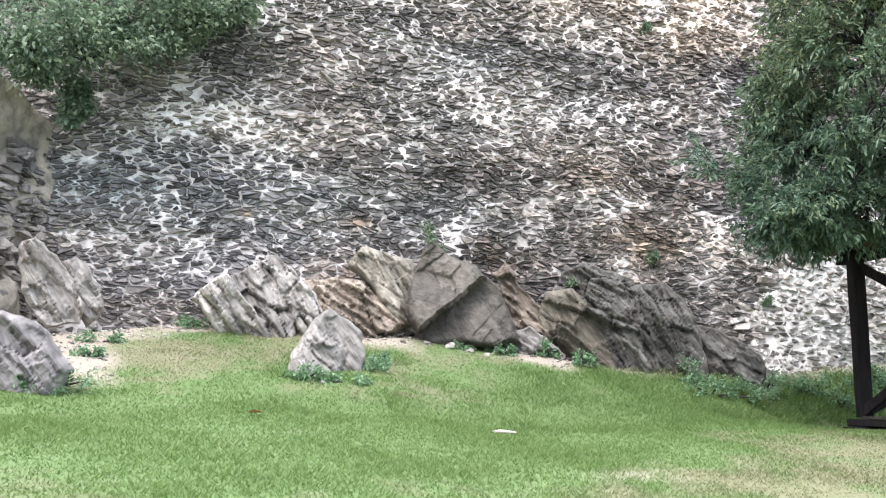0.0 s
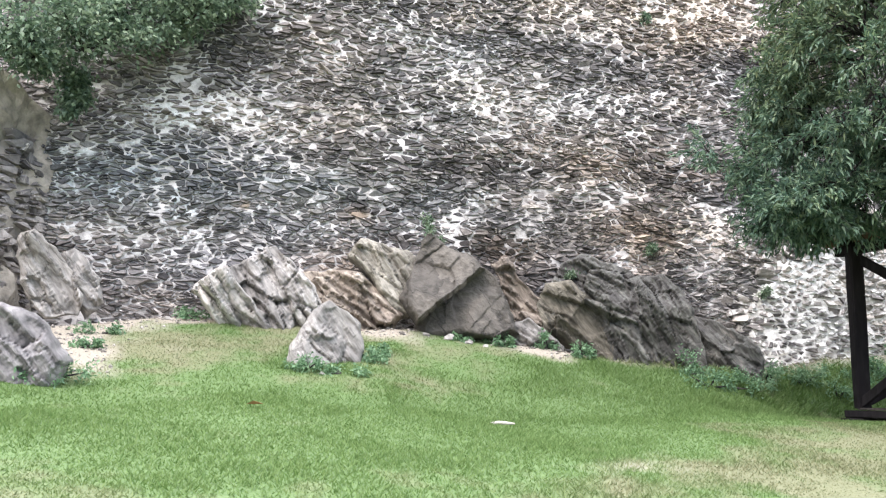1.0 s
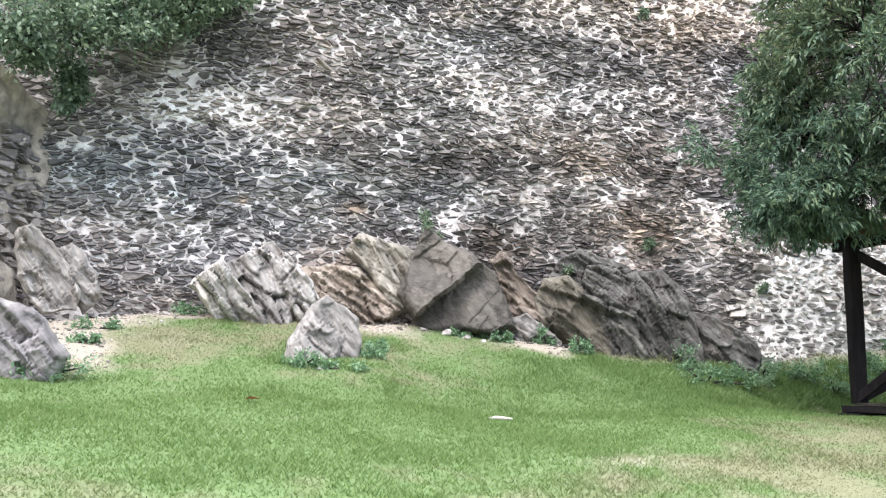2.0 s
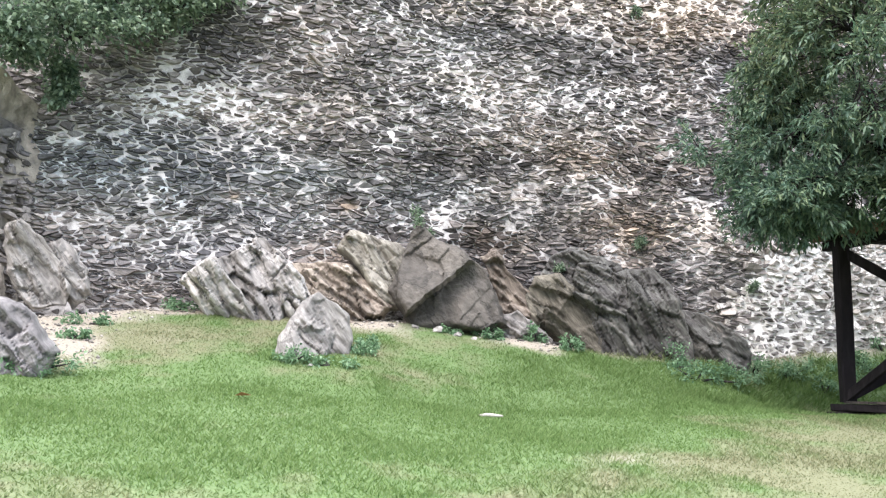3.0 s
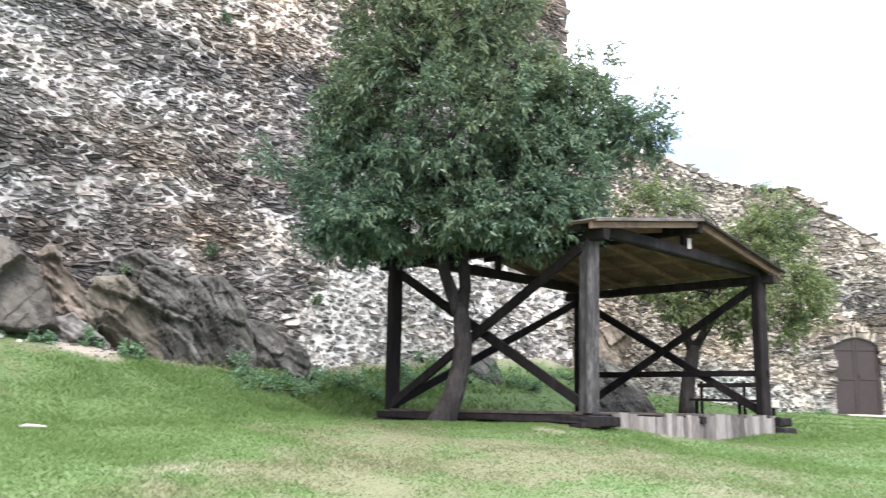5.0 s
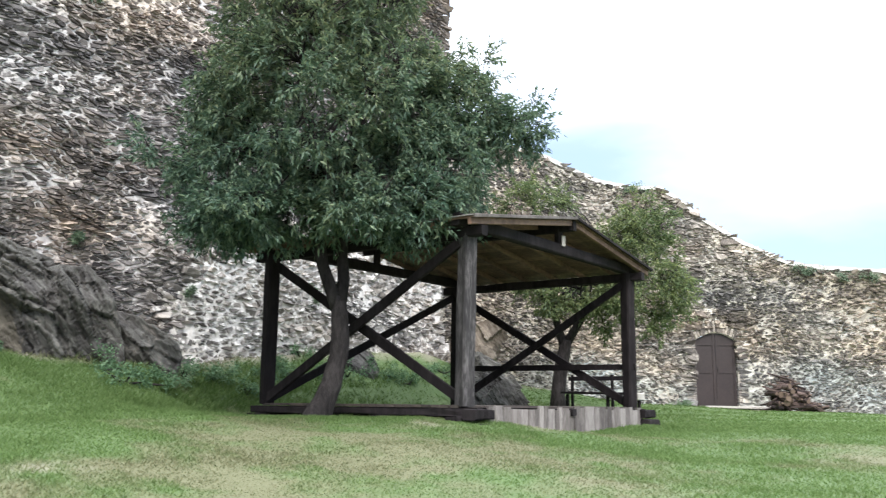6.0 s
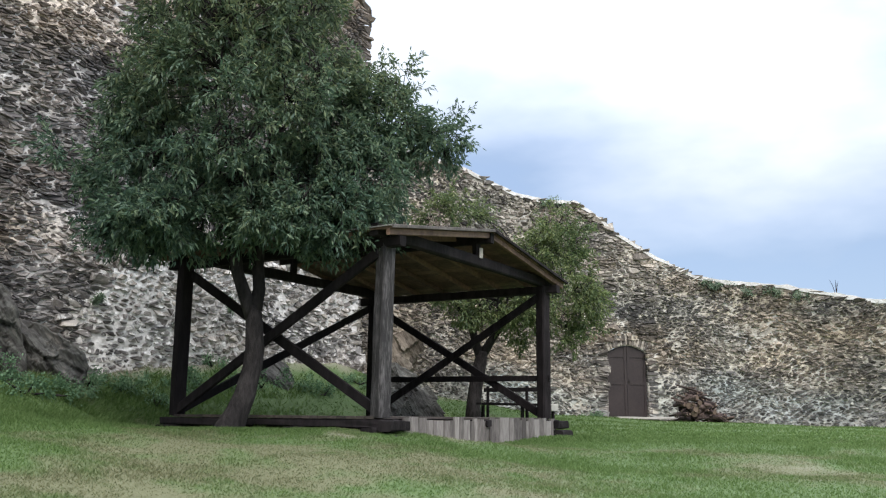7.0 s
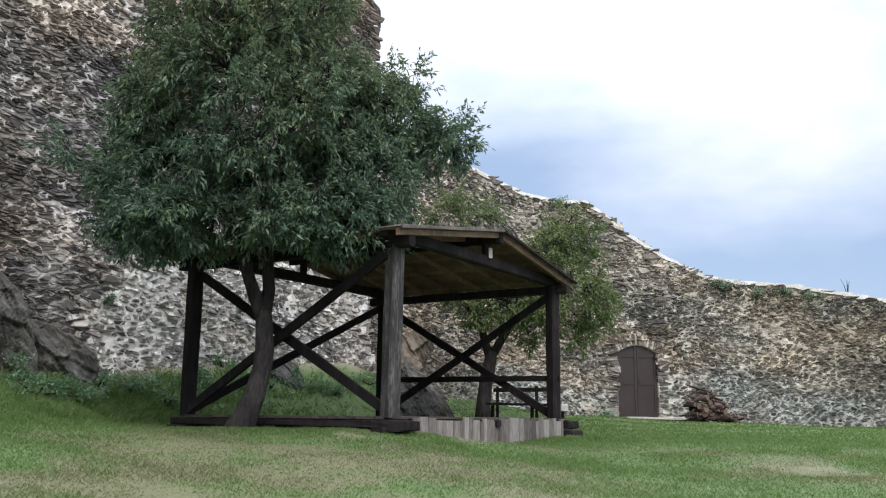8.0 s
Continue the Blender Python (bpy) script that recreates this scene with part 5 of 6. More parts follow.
# ---- the door in the ring wall ----
def build_door():
    o0, d, n = ring_place(DOOR_S0, DOOR_Z0)
    o1 = ring_place(DOOR_S1, DOOR_Z0)[0]
    d = (o1 - o0).normalized()
    n = Vector((d.y, -d.x, 0))
    width = (o1 - o0).length
    t = thing("door_1", o0, "closed dark brown double door under a low arch", "door", kind="structure")

    def arch(u):
        k = u / width * 2 - 1
        return DOOR_SPRING + DOOR_RISE * (1 - k * k)

    def slab(name, u0, u1, z0, top, back, front, material, parent, label="", steps=6):
        bm = bmesh.new()
        cols = []
        for i in range(steps + 1):
            u = u0 + (u1 - u0) * i / steps
            zt = top(u) if callable(top) else top
            cols.append([bm.verts.new(d * u - n * dep + Vector((0, 0, z))) for dep in (front, back) for z in (z0, zt)])
        for a, b in zip(cols, cols[1:]):
            for q in ((0, 1), (1, 3), (3, 2), (2, 0)):
                bm.faces.new((a[q[0]], b[q[0]], b[q[1]], a[q[1]]))
        bm.faces.new([cols[0][k] for k in (0, 1, 3, 2)])
        bm.faces.new([cols[-1][k] for k in (2, 3, 1, 0)])
        bmesh.ops.recalc_face_normals(bm, faces=bm.faces)
        return part(name, bm, material, parent, label)

    for side in (0, 1):
        u0, u1 = (0.02, width * 0.5 - 0.006) if side == 0 else (width * 0.5 + 0.006, width - 0.02)
        leaf = slab("door_leaf", u0, u1, 0.02, lambda u: arch(u) - 0.015, 0.12, 0.07, M_DOOR, t)
        slab("stile", u0, u0 + 0.07, 0.02, lambda u: arch(u) - 0.02, 0.069, 0.05, M_DOOR, leaf)
        slab("stile", u1 - 0.07, u1, 0.02, lambda u: arch(u) - 0.02, 0.069, 0.05, M_DOOR, leaf)
        for z in (0.03, 0.95, 1.72):
            slab("cross_rail", u0 + 0.072, u1 - 0.072, z, z + 0.09, 0.069, 0.052, M_DOOR, leaf, steps=2)
        hx = width * 0.5 - 0.05 if side == 0 else width * 0.5 + 0.05
        if side:
            bm = bmesh.new()
            tube(bm, [d * hx - n * 0.035 + Vector((0, 0, z)) for z in (0.98, 1.04, 1.1)], [0.012, 0.012, 0.012], 6)
            part("handle", bm, M_IRON, leaf, "dark iron handle")
    # voussoirs: upright slabs round the arch, and jamb stones
    rnd = random.Random(4)
    u = -0.16
    while u < width + 0.16:
        w = rnd.uniform(0.04, 0.09)
        k = (u + w / 2) / width * 2 - 1
        base = DOOR_SPRING + DOOR_RISE * (1 - k * k)
        tilt = Vector((0, 0, 1)) + d * 0.45 * k
        a = d * (u + w / 2) - n * 0.03 + Vector((0, 0, base + 0.01))
        part("voussoir", beam_bm(a, a + tilt.normalized() * rnd.uniform(0.18, 0.34), w * 0.9, 0.12, 0.014, rnd.randint(0, 999), up=n), M_RING_PIECE, t)
        u += w
    for side in (0, 1):
        z = -0.1
        while z < DOOR_SPRING:
            h = rnd.uniform(0.05, 0.12)
            w = rnd.uniform(0.07, 0.24)
            u0 = -w if side == 0 else width
            a = d * (u0 + (0.0 if side else 0.0)) + n * -0.045 + Vector((0, 0, z + h / 2))
            part("jamb_stone", beam_bm(a, a + d * w, 0.14, h * 0.8, 0.014, rnd.randint(0, 999)), M_RING_PIECE, t)
            z += h
    bm = bmesh.new()
    beam_bm(d * -0.05 + n * 0.45 + Vector((0, 0, 0.02)), d * (width + 0.9) + n * 0.42 + Vector((0, 0, 0.01)), 0.9, 0.07, 0.015, 3, bm)
    part("threshold", bm, M_SLAB, t, "pale concrete threshold slab")


M_IRON = surface("dark_iron", [(0.02, 0.018, 0.017), (0.05, 0.045, 0.04)], 4, 30, 0.5, 0.2, 60, metal=0.7)
M_SLAB = surface("pale_concrete", [(0.36, 0.34, 0.3), (0.5, 0.48, 0.44)], 1.5, 14, 0.9, 0.4, 40)
M_LOGEND = surface("cut_log_ends", [(0.09, 0.06, 0.045), (0.22, 0.155, 0.115)], 3, 25, 0.85, 0.3, 60)
M_LOG = surface("reddish_dry_logs", [(0.018, 0.012, 0.011), (0.055, 0.036, 0.031), (0.15, 0.105, 0.09)], 3, 18, 0.9, 0.8, 50, "object", 0.2)
build_door()


def build_log_pile():
    rnd = random.Random(12)
    foot = polar(56.5, 24.6)
    t = thing("log_pile", foot, "heap of reddish split logs and branches against the wall", "firewood")
    r_, f_ = along(56.5)
    for i in range(120):
        x = rnd.triangular(-0.5, 0.85, -0.15)
        top = max(0.05, 1.0 * (1 - abs(x + 0.15) / (0.45 if x < -0.15 else 1.05)))
        y, z = rnd.uniform(-0.45, 0.3), rnd.uniform(0.03, top)
        thin = i > 46
        L, rad = (rnd.uniform(0.35, 0.75), rnd.uniform(0.015, 0.03)) if thin else (rnd.uniform(0.28, 0.5), rnd.uniform(0.04, 0.085))
        yaw, pit = rnd.uniform(0, math.pi), rnd.uniform(-0.25, 0.25) if not thin else rnd.uniform(-0.35, 0.35)
        dr = r_ * math.cos(yaw) * math.cos(pit) + f_ * math.sin(yaw) * math.cos(pit) + Vector((0, 0, math.sin(pit)))
        c = r_ * x + f_ * y + Vector((0, 0, max(z, rad + abs(math.sin(pit)) * L / 2)))
        bm = bmesh.new()
        tube(bm, [c - dr * L / 2, c, c + dr * L / 2], [rad, rad * 1.04, rad * 0.95], 9, i)
        ob = part("branch" if thin else "log", bm, M_LOG, t)
        ob.data.materials.append(M_LOGEND)
        for p in ob.data.polygons:
            if len(p.vertices) > 4:
                p.material_index = 1


build_log_pile()


def build_bench():
    a, b = at_el(43.2, 0.2, 18.3), at_el(47.4, 0.2, 17.6)
    a.z, b.z = gz(a.x, a.y), gz(b.x, b.y)
    t = thing("bench", a.lerp(b, 0.5), "dark timber bench with a plain back rail", "bench")
    o = t.location
    z = 1.6 - o.z
    d = (b - a).normalized()
    n = Vector((d.y, -d.x, 0))
    a, b = a - o, b - o
    a.z = b.z = 0
    part("seat", beam_bm(a + Vector((0, 0, z + 0.27)), b + Vector((0, 0, z + 0.25)), 0.24, 0.045, 0.004, 1), M_WOOD, t)
    part("back_rail", beam_bm(a - n * 0.2 + Vector((0, 0, z + 0.55)), b - n * 0.2 + Vector((0, 0, z + 0.55)), 0.04, 0.08, 0.004, 2), M_WOOD, t)
    for i, k in enumerate((0.06, 0.66, 0.95)):
        p = a.lerp(b, k)
        part("leg", beam_bm(p + Vector((0, 0, -0.15)), p + Vector((0, 0, z + 0.24)), 0.055, 0.055, 0.003, 3 + i), M_WOOD, t)
        part("back_post", beam_bm(p - n * 0.2 + Vector((0, 0, -0.15)), p - n * 0.2 + Vector((0, 0, z + 0.62)), 0.05, 0.05, 0.003, 9 + i), M_WOOD, t)


build_bench()


def build_post_box():
    f = polar(47.85, 18.0)
    t = thing("post_box", f, "small pale box on a thin dark post", "box")
    part("post", beam_bm((0, 0, -0.1), (0, 0, 0.45), 0.05, 0.05, 0.003, 1), M_WOOD, t)
    part("box", beam_bm((-0.1, 0, 0.52), (0.1, 0, 0.52), 0.12, 0.14, 0.004, 2), M_SLAB, t)


build_post_box()


def lying(name, label, category, az, r, bm_maker, material, lift):
    c = polar(az, r)
    c.z += lift
    bm = bmesh.new()
    bm_maker(bm)
    ob = part(name, bm, material)
    ob.location = c
    return tagged(ob, label, category)


def stick(bm):
    tube(bm, [Vector((-0.11, 0, 0)), Vector((-0.04, 0.02, 0.008)), Vector((0.04, -0.01, 0.006)), Vector((0.12, 0.02, 0.0))], [0.01, 0.017, 0.016, 0.008], 7, 4)


M_PALE = surface("bleached_wood", [(0.34, 0.31, 0.27), (0.5, 0.46, 0.41)], 6, 40, 0.85, 0.4, 80)
M_RUST = surface("dead_leaf", [(0.28, 0.12, 0.05), (0.45, 0.22, 0.1)], 8, 50, 0.8, 0.2, 80)
lying("stick", "short bleached stick lying in the grass", "stick", 3.3, 8.7, stick, M_PALE, 0.03)


def dead_leaf(bm):
    v = [bm.verts.new(p) for p in ((-0.07, 0, 0), (0, 0.045, 0.025), (0.08, 0, 0.005), (0, -0.045, 0.03), (0, 0, 0.0))]
    for a, b in ((0, 3), (3, 2), (2, 1), (1, 0)):
        bm.faces.new((v[a], v[b], v[4]))


lying("fallen_leaf", "curled rust-brown fallen leaf on the lawn", "leaf", -12.3, 8.0, dead_leaf, M_RUST, 0.035)

for i, (az, el, size) in enumerate(((1.1, 4.3, 0.12), (-0.2, 4.6, 0.14), (-1.6, 4.7, 0.1), (2.2, 4.25, 0.08), (-17.8, 4.6, 0.1), (-8.2, 1.2, 0.07))):
    me = rock_mesh("pebble", 70 + i, (size, size * 0.8, size * 0.6), 30, 8, 5, M_ROCK_PALE, 5)
    ob = tagged(new("loose_stone", me), "loose pale stone on the turf", "stone", "loose stones on the turf")
    ob.location = polar(az, 12.55 if i < 5 else 10.0) + Vector((0, 0, size * 0.25))

# gravel and crumbs of stone on the bare earth
def build_gravel():
    rng = np.random.RandomState(21)
    az, k = rng.uniform(-29, 24, 9000), rng.rand(9000)
    r = np.interp(az, TAB_AZ, TAB_RB) - 3.2 * k ** 1.5 + 0.3
    x, y = r * np.sin(np.radians(az)), r * np.cos(np.radians(az))
    keep = bare_map(x, y) > rng.uniform(0.3, 0.8, len(x))
    x, y = x[keep], y[keep]
    n = len(x)
    size = 0.007 + 0.028 * rng.rand(n) ** 4
    c = np.c_[x, y, ground_z(x, y) + size * 0.2]
    octa = np.array(((1, 0, 0), (0, 1, 0), (-1, 0, 0), (0, -1, 0), (0, 0, 0.7), (0, 0, -0.7)))
    v = c[:, None] + octa[None] * size[:, None, None] * rng.uniform(0.6, 1.3, (n, 6, 1))
    f = np.array(((0, 1, 4), (1, 2, 4), (2, 3, 4), (3, 0, 4), (1, 0, 5), (2, 1, 5), (3, 2, 5), (0, 3, 5)))
    tri = (np.arange(n)[:, None, None] * 6 + f[None]).reshape(-1, 3)
    tagged(new("gravel", tri_mesh("gravel", v.reshape(-1, 3), tri, M_CRUMB)), "pale gravel and stone crumbs on bare earth", "gravel", kind="stuff")


M_CRUMB = surface("stone_crumbs", [(0.09, 0.08, 0.07), (0.22, 0.2, 0.175), (0.4, 0.365, 0.33)], 2, 20, 0.9, 0.3, 60, "island", 0.25)
build_gravel()

# a small pale plate under the gable's king post
plate = part("tag_plate", beam_bm((0, 0, 0), (0, 0, 0.16), 0.07, 0.012, 0.001, 1), M_PALE, pavilion, "small pale plate on the king post")
plate.location = pv(LX / 2, -0.1, H + 0.02) - pavilion.location

# a bare seedling on the crest of the ring wall
def build_seedling():
    s = ring_s_at(64.9)
    o = ring_place(s, ring_top(s) - 0.03)[0]
    t = thing("seedling", o, "thin bare seedling on the crest of the wall", "plant")
    rnd = random.Random(2)
    for k in range(6):
        e = Vector((rnd.uniform(-0.25, 0.25), rnd.uniform(-0.1, 0.1), rnd.uniform(0.25, 0.5)))
        bm = bmesh.new()
        tube(bm, [Vector((0, 0, -0.05)), e * 0.5 + Vector((0, 0, 0.05)), e], [0.012, 0.008, 0.004], 5, k)
        part("stem", bm, M_BARK, t)


build_seedling()

# ---- the stones of the walls ----
def cell(seed_pt, others):
    """The patch of wall nearer to one point than to the others, clipped out of a box."""
    x, y = seed_pt
    poly = [(x - 0.34, y - 0.34), (x + 0.34, y - 0.34), (x + 0.34, y + 0.34), (x - 0.34, y + 0.34)]
    for ox, oy in others:
        nx, ny = ox - x, oy - y
        c = nx * (x + ox) / 2 + ny * (y + oy) / 2
        res = []
        for k in range(len(poly)):
            (ax, ay), (bx, by) = poly[k - 1], poly[k]
            da, db = nx * ax + ny * ay - c, nx * bx + ny * by - c
            if da <= 0:
                res.append((ax, ay))
            if (da < 0 < db) or (db < 0 < da):
                f = da / (da - db)
                res.append((ax + (bx - ax) * f, ay + (by - ay) * f))
        poly = res
        if len(poly) < 3:
            return []
    return poly


def lay_stones(parent, place, s0, s1, z0, z1, inside, course, length, fill, flat, depth, near, seed, material=None, piece=None, maps=None, swirl=0.0):
    """Packs rough flat stones. near: the stretch (s0, s1, z0, z1) whose stones are pieces of their own, 300 at most."""
    rng = np.random.RandomState(seed)
    pts = []
    z, row = z0, 0
    while z < z1:
        s = s0 + rng.uniform(-0.2, 0.1)
        while s < s1:
            w = length[0] + (length[1] - length[0]) * rng.rand() ** 2.4
            zz = z + 0.05 * math.sin(s * 0.9 + row * 0.2) + 0.03 * math.sin(s * 2.7 + row * 0.6) + rng.normal() * course * 0.34
            if rng.rand() > 0.12 and inside(s, zz):
                pts.append((s, zz * flat))
            s += w
        z += course * rng.uniform(0.85, 1.15)
        row += 1
    grid = {}
    for p in pts:
        grid.setdefault((int(p[0] // 0.3), int(p[1] // 0.3)), []).append(p)
    vs, fs, base, pieces, hues = [], [], 0, 0, []
    for p in pts:
        gx, gy = int(p[0] // 0.3), int(p[1] // 0.3)
        others = [o for i in (-1, 0, 1) for j in (-1, 0, 1) for o in grid.get((gx + i, gy + j), ()) if o != p]
        others.sort(key=lambda o: (o[0] - p[0]) ** 2 + (o[1] - p[1]) ** 2)
        poly = cell(p, others[:14])
        if len(poly) < 3:
            continue
        cs, cz = p[0], p[1] / flat
        fl = fill(cs, cz)
        if rng.rand() > fl + 0.2:
            continue
        o, d, n = place(cs, cz)
        # corners cut once, then drawn in from the joints
        q = np.array(poly)
        q[:, 1] /= flat
        for c in q:
            c[1] += 0.07 * noise.noise(Vector((c[0] * 1.5, c[1] * 2.0, seed))) + 0.03 * noise.noise(Vector((c[0] * 4.0, c[1] * 5.0, seed + 3)))
        q = q - np.array((cs, cz))
        turn_ = rng.normal() * 0.06 + swirl * noise.noise(Vector((cs * 0.8, cz * 0.8, seed + 9)))
        q = q @ np.array(((math.cos(turn_), math.sin(turn_)), (-math.sin(turn_), math.cos(turn_))))
        if np.ptp(q[:, 0]) > 0.2:
            q = np.stack([q * 0.86 + np.roll(q, -1, 0) * 0.14, q * 0.14 + np.roll(q, -1, 0) * 0.86], 1).reshape(-1, 2)
        mid = q.mean(0)
        k = fl * rng.uniform(0.9, 1.1)
        rad = np.linalg.norm(q - mid, axis=1)
        q = mid + (q - mid) * np.clip(k - 0.004 / (rad + 1e-3), 0.25, 1.0)[:, None] * rng.uniform(0.82, 1.1, len(q))[:, None]
        m = len(q)
        dp = depth * rng.uniform(0.2, 1.65)
        ta, tb = rng.normal(size=2) * 0.2
        prof = []
        for sc, dd in ((1.0, -0.02), (0.98, 0.55 * dp), (0.80, dp)):
            e = mid + (q - mid) * sc
            out = dd + (0 if sc == 1.0 else ta * (e[:, 0] - mid[0]) + tb * (e[:, 1] - mid[1]) * 2 + rng.normal(size=m) * 0.16 * dp)
            prof.append(np.c_[e[:, 0], np.broadcast_to(out, m), e[:, 1]])
        v = np.concatenate(prof)
        a = np.array(((d.x, n.x, 0), (d.y, n.y, 0), (0, 0, 1)))
        f = []
        for i in range(m):
            j = (i + 1) % m
            f += [(i, j, m + j, m + i), (m + i, m + j, 2 * m + j, 2 * m + i)]
        f.append(tuple(range(2 * m, 3 * m)))
        hue = maps(cs, cz) if maps else (0.0, 0.0)
        if pieces < 300 and near[0] < cs < near[1] and near[2] < cz < near[3]:
            ob = new("stone", mesh_from("stone", (v @ a.T).tolist(), f, piece or M_STONE_PIECE))
            ob.parent = parent
            ob.location = o
            store_hue(ob.data, [hue] * len(v))
            pieces += 1
            continue
        vs.append(v @ a.T + np.array(o))
        fs += [tuple(c + base for c in face) for face in f]
        base += len(v)
        hues += [hue] * len(v)
    ob = new("rubble_stones", mesh_from("rubble_stones", np.concatenate(vs).tolist(), fs, material or M_STONE))
    ob.parent = parent
    store_hue(ob.data, hues)
    return tagged(ob, kind="stuff")


def store_hue(me, hues):
    for k, name in enumerate(("warm", "tone")):
        me.attributes.new(name, "FLOAT", "POINT").data.foreach_set("value", np.array([h[k] for h in hues], np.float32))


def mortar_skin(parent, place, s0, s1, z0, z1, step, pale, inside, material, seed, proud=-0.016, maps=None, rough=(0.022, 0.017, 0.008)):
    """Rough pointing, thrown on by hand: it fills the joints and laps over the stones where much of it is left."""
    ss, zs = np.arange(s0, s1 + step * 0.5, step), np.arange(z0, z1, step)
    sg, zg = np.meshgrid(ss, zs, indexing="ij")
    p = pale(sg, zg)
    h = proud + 0.05 * p + rough[0] * grain(sg * 4.5, zg * 10, seed) + rough[1] * grain(sg * 12, zg * 25, seed + 1) + rough[2] * grain(sg * 25, zg * 37, seed + 2)
    frames_ = [place(float(v), 0.0) for v in ss]
    o, n = np.array([tuple(fr[0]) for fr in frames_]), np.array([tuple(fr[2]) for fr in frames_])
    v = o[:, None] + n[:, None] * h[..., None]
    v[..., 2] = zg
    ok = np.vectorize(inside)(sg, zg)
    m = len(zs)
    i, j = np.nonzero(ok[:-1, :-1] & ok[1:, :-1] & ok[1:, 1:] & ok[:-1, 1:])
    q = np.stack([i * m + j, (i + 1) * m + j, (i + 1) * m + j + 1, i * m + j + 1], 1)
    tri = np.concatenate([q[:, [0, 1, 2]], q[:, [0, 2, 3]]])
    used, back = np.unique(tri, return_inverse=True)
    me = tri_mesh("mortar", v.reshape(-1, 3)[used], back.reshape(-1, 3), material)
    if maps:
        warm, tone = maps(sg, zg)
        for name, values in (("warm", warm), ("tone", tone)):
            me.attributes.new(name, "FLOAT", "POINT").data.foreach_set("value", np.broadcast_to(values, sg.shape).ravel()[used].astype(np.float32))
    ob = new("mortar", me)
    ob.parent = parent
    return tagged(ob, "rough lime pointing between the stones", kind="stuff")


def bump2(s, z, cs, cz, rs, rz):
    return np.exp(-((s - cs) / rs) ** 2 - ((z - cz) / rz) ** 2)


def white_edge(z):
    """Where the fresh white repair begins, along the keep, at each height."""
    return float(np.interp(z, (2.2, 2.6, 3.25, 4.0, 4.35, 4.7), (9.3, 8.9, 8.75, 9.35, 10.1, 11.0)))


def in_white(s, z):
    return z < 4.95 + 0.2 * math.sin(s * 1.7) and s > white_edge(min(z, 4.7)) + 0.12 * math.sin(z * 9)


def keep_pale(s, z):
    """How much pale pointing is left on the keep: washed out along some courses, thick in others, and cut at one to
    darken a shaded recess.
    """
    p = 0.31 + 0.12 * grain(s * 0.6, z * 1.0, 31) + 0.2 * grain(s * 2.1, z * 5.0, 32)
    p = p + 0.42 * bump2(s, z, -0.6, 5.75, 1.3, 0.25) + 0.25 * bump2(s, z, 0.55, 6.05, 0.8, 0.25) + 0.26 * bump2(s, z, 3.6, 6.9, 0.7, 0.45)
    p = p + 0.2 * bump2(s, z, 5.0, 6.3, 1.3, 0.5) + 0.25 * bump2(s, z, 6.6, 6.8, 1.1, 0.35) + 0.35 * bump2(s, z, 6.0, 5.05, 0.9, 0.14) + 0.3 * bump2(s, z, 5.2, 4.4, 0.9, 0.3)
    p = p + 0.4 * bump2(s, z, 8.3, 4.75, 0.8, 0.4) + 0.25 * np.clip(z - 7.7, 0, 1) + 0.15 * bump2(s, z, -1.2, 3.6, 1.5, 0.6)
    p = p - 0.8 * bump2(s, z, 3.6, 5.4, 1.5, 0.16) - 0.4 * bump2(s, z, 7.0, 5.55, 2.0, 0.2) - 0.4 * bump2(s, z, -0.6, 6.95, 1.5, 0.45) - 0.4 * bump2(s, z, 2.4, 7.05, 0.7, 0.2)
    return np.clip(p - 0.16 * bump2(s, z, 6.3, 5.0, 2.6, 1.3) - 0.35 * bump2(s, z, 5.6, 7.35, 1.3, 0.25) - 0.25 * bump2(s, z, 1.5, 4.9, 1.6, 0.4) - 0.25 * np.clip(s - 9, 0, 2), 0.0, 1.0)


def keep_hue_shade(s, z):
    w = -0.03 + 0.2 * grain(s * 0.9, z * 1.6, 41) + 0.4 * np.clip(z - 7.4, 0, 1) + 0.5 * bump2(s, z, 7.6, 4.4, 1.3, 0.6) + 0.75 * bump2(s, z, 4.55, 4.05, 0.6, 0.35) + 0.9 * bump2(s, z, 2.1, 4.45, 0.3, 0.14)
    w = w + 0.9 * bump2(s, z, 0.35, 4.45, 0.14, 0.1) + 0.4 * bump2(s, z, 7.0, 5.5, 3.0, 0.3) + 0.4 * bump2(s, z, 2.2, 3.7, 0.6, 0.4) - 0.75 * bump2(s, z, -1.2, 4.8, 2.2, 0.6) - 0.7 * bump2(s, z, 2.2, 4.8, 1.6, 0.3)
    # the band at s 3.6, z 5.4 paints a recessed course's shade into the tone
    return np.clip(w, -1, 1), 0.3 * (keep_pale(s, z) - 0.42) - 0.25 * bump2(s, z, 4.4, 4.1, 1.0, 0.3) - 0.16 * bump2(s, z, 3.6, 5.4, 1.4, 0.15) + 0.06 * bump2(s, z, 7.8, 4.4, 1.2, 0.5)


def keep_inside(s, z):
    return z < 8.5 + 0.2 * max(0, s) and not in_white(s, z)


lay_stones(wall_keep, tower_place, TOWER_L - 0.6, TOWER_R - 0.02, 2.2, 12.6, keep_inside,
           0.043, (0.05, 0.5), lambda s, z: 0.95 - 0.16 * float(keep_pale(s, z)), 2.9, 0.04, (0.5, 3.6, 4.4, 6.2), 5, maps=keep_hue_shade, swirl=0.12)
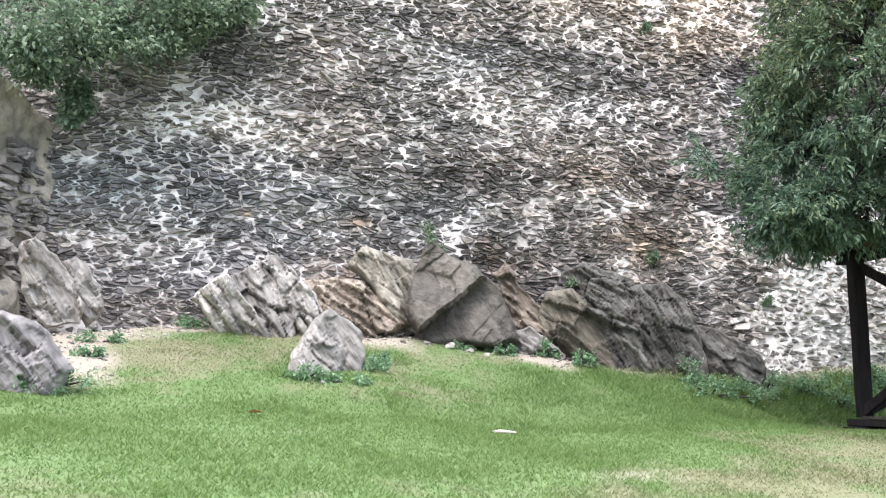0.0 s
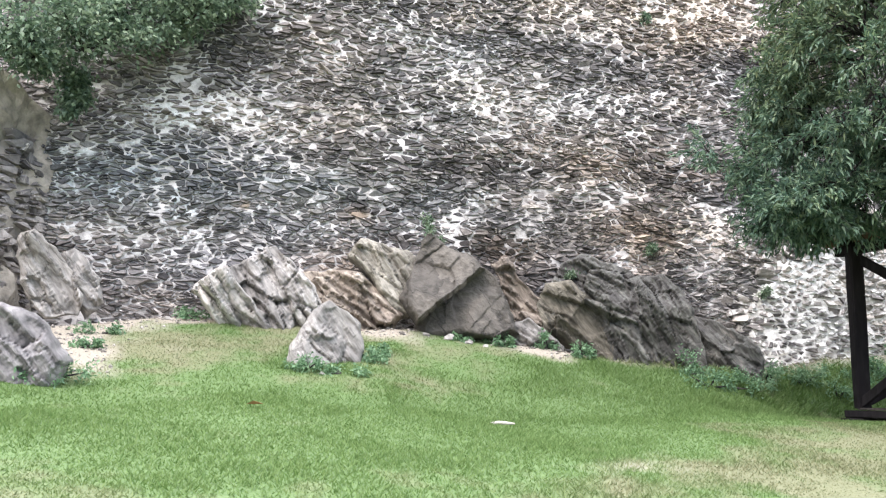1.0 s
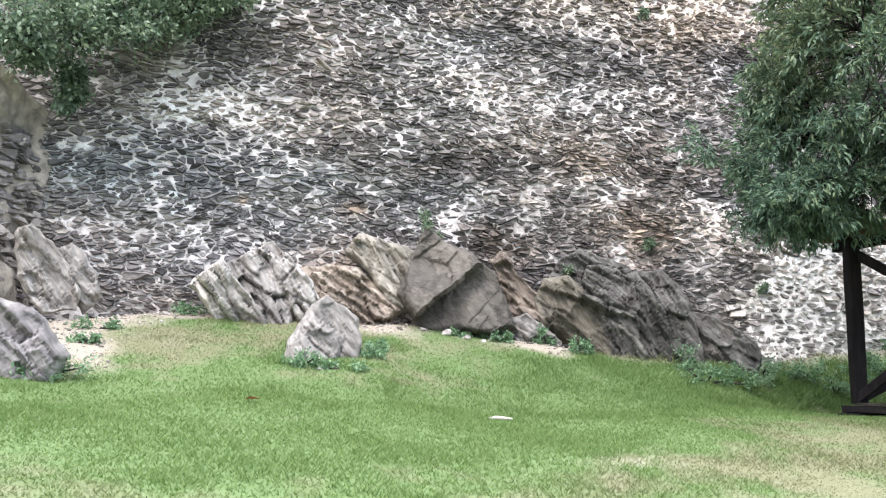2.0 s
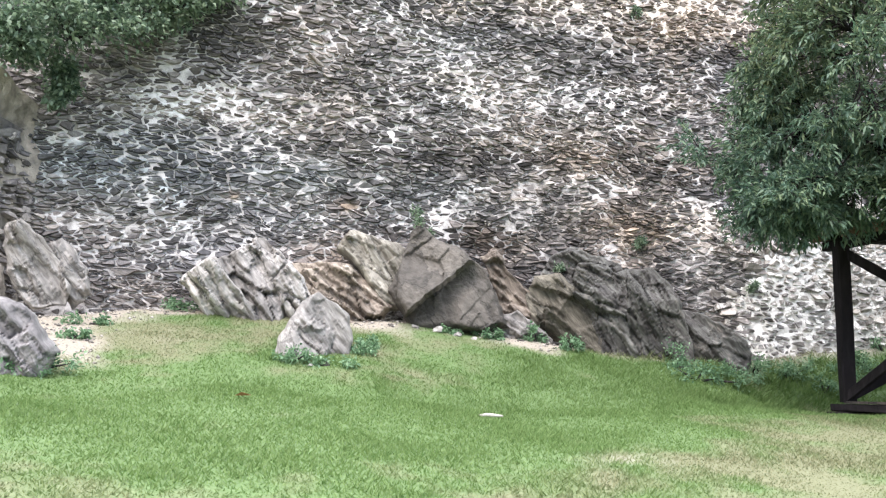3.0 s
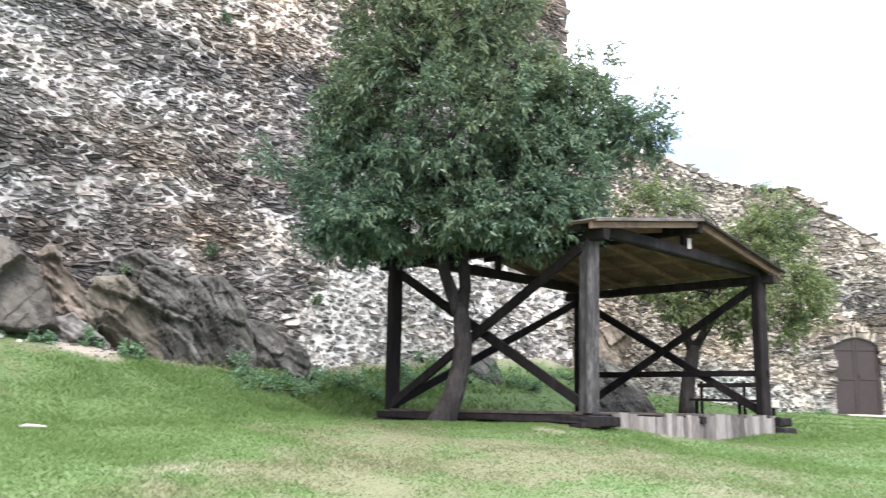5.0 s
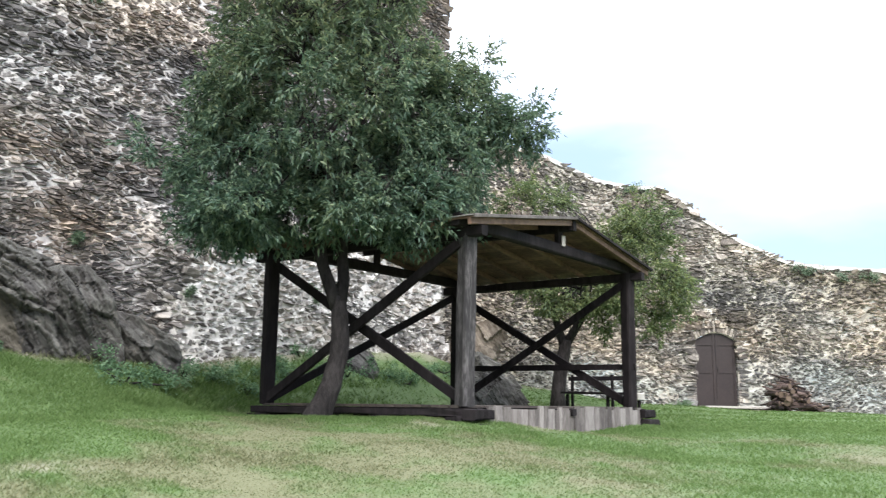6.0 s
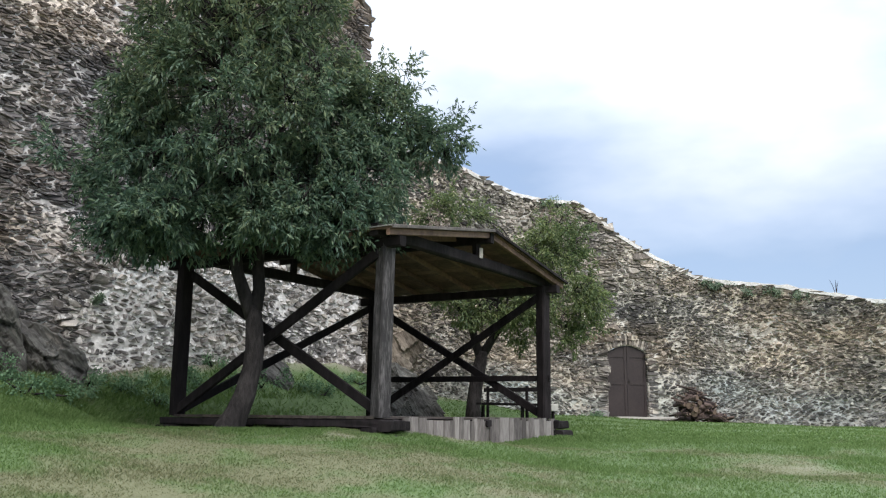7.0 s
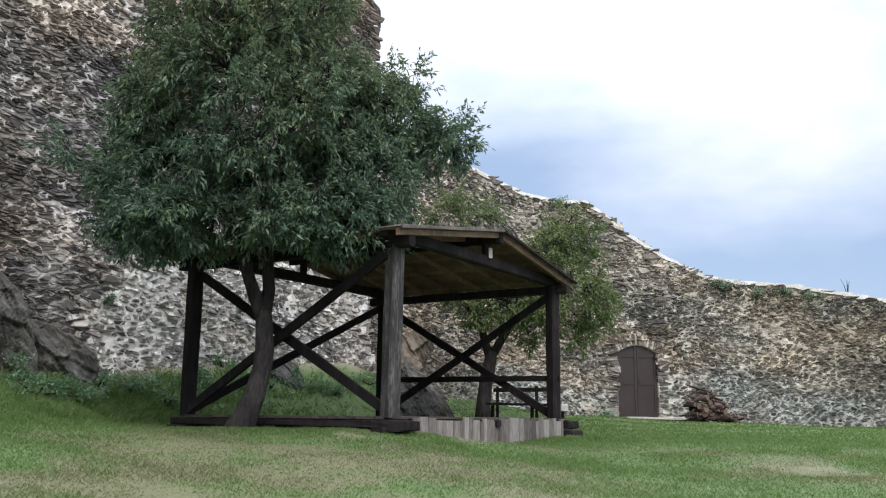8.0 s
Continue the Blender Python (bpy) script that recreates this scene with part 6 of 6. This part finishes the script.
mortar_skin(wall_keep, tower_place, TOWER_L - 0.6, TOWER_R - 0.02, 2.1, 9.6, 0.026, keep_pale, lambda s, z: not in_white(s, z), M_MORTAR, 51, -0.017, keep_hue_shade, (0.009, 0.017, 0.02))

# the fresh repair: a skin of white mortar, proud of the old face, with sparse stones
def repair_place(s, z):
    e = white_edge(min(z, 4.7)) + 0.12 * math.sin(z * 9)
    o, d, n = tower_place(e + (s - 8.75) / (TOWER_R - 8.75) * (TOWER_R - e), z)
    return o + n * 0.035, d, n


repair = sheet_wall("wall_repair", repair_place, 8.75, TOWER_R - 0.01, 1.8, lambda s: 5.0 + 0.2 * math.sin(s * 1.7), 0.03, 0.12, M_WHITE, amp=0.03)
tagged(repair, "stretch of wall freshly pointed with white mortar", "castle wall", kind="structure")
lay_stones(repair, lambda s, z: (lambda o, d, n: (o + n * 0.03, d, n))(*tower_place(s, z)), 8.7, TOWER_R - 0.05, 2.2, 5.1, in_white, 0.082, (0.11, 0.38),
           lambda s, z: min(0.95, 0.74 + 0.07 * max(0, min(3.0, s - 10)) + 0.12 * noise.noise(Vector((s, z * 2, 9)))), 2.2, 0.045, (9.0, 12.5, 2.4, 4.4), 6, M_REPAIR_STONE, M_REPAIR_PIECE, swirl=0.3)
mortar_skin(repair, tower_place, 8.7, TOWER_R - 0.05, 2.1, 4.9, 0.03, lambda s, z: 0.62 + 0.3 * grain(s * 1.3, z * 2.6, 61) - 0.1 * np.clip(s - 10, 0, 3), in_white, M_WHITE, 52, 0.014, rough=(0.012, 0.016, 0.018),
            maps=lambda s, z: (0.1 * grain(s, z, 63), 0.03 - 0.085 * np.clip(s - 9.8, 0, 2.5)))


def ring_inside(s, z):
    if z > ring_top(s) - 0.13:
        return False
    arch = door_arch(s)
    return not (arch and z < arch + 0.3) and not (DOOR_S0 - 0.25 < s < DOOR_S1 + 0.25 and z < DOOR_Z0 + DOOR_SPRING + 0.4)


def ring_fill(s, z):
    return min(1.0, max(0.62, 0.93 - 0.1 * max(0, min(1, (2.75 + 0.3 * math.sin(s) - z) / 0.5)) + 0.08 * noise.noise(Vector((s * 0.6, z * 0.9, 12.0))) + 0.1 * noise.noise(Vector((s * 2, z * 2.4, 15.0)))))


def ring_pale(s, z):
    low = np.clip((2.85 + 0.3 * np.sin(s) - z) / 0.5, 0, 1)
    return np.clip(0.57 + 0.2 * grain(s * 0.7, z * 1.1, 71) + 0.2 * grain(s * 2.1, z * 4.0, 72) + 0.1 * low, 0, 1)


def ring_hue(s, z):
    low = np.clip((2.85 + 0.3 * np.sin(s) - z) / 0.5, 0, 1)
    return np.clip(0.1 + 0.25 * grain(s * 0.8, z * 1.3, 73) - 0.6 * low, -1, 1), 0.1 * grain(s * 0.5, z * 0.8, 74) - 0.03


for wall, a, b, sd in ((wall_ring_a, RS0 + 1.0, DOOR_S0, 7), (wall_ring_b, DOOR_S1, ring_s_at(72), 8), (wall_ring_c, DOOR_S0, DOOR_S1, 9)):
    lay_stones(wall, ring_place, a, b, 1.2, 8.6, ring_inside, 0.06, (0.08, 0.29), ring_fill, 2.6, 0.045, (a, b, 1.3, 2.6), sd, M_RING_STONE, M_RING_PIECE, maps=ring_hue, swirl=0.3)
    mortar_skin(wall, ring_place, a, b, 1.2, 8.6, 0.034, ring_pale, ring_inside, M_RING_MORTAR, 53 + sd, -0.024, ring_hue, (0.009, 0.016, 0.02))

lay_stones(wall_side, buttress_place, 0.0, 2.6, 1.8, 5.6, lambda s, z: z < 4.6 + 0.5 * math.sin(s * 3), 0.075, (0.1, 0.36), lambda s, z: 0.88, 2.6, 0.06, (0.0, 2.6, 2.6, 4.0), 15)
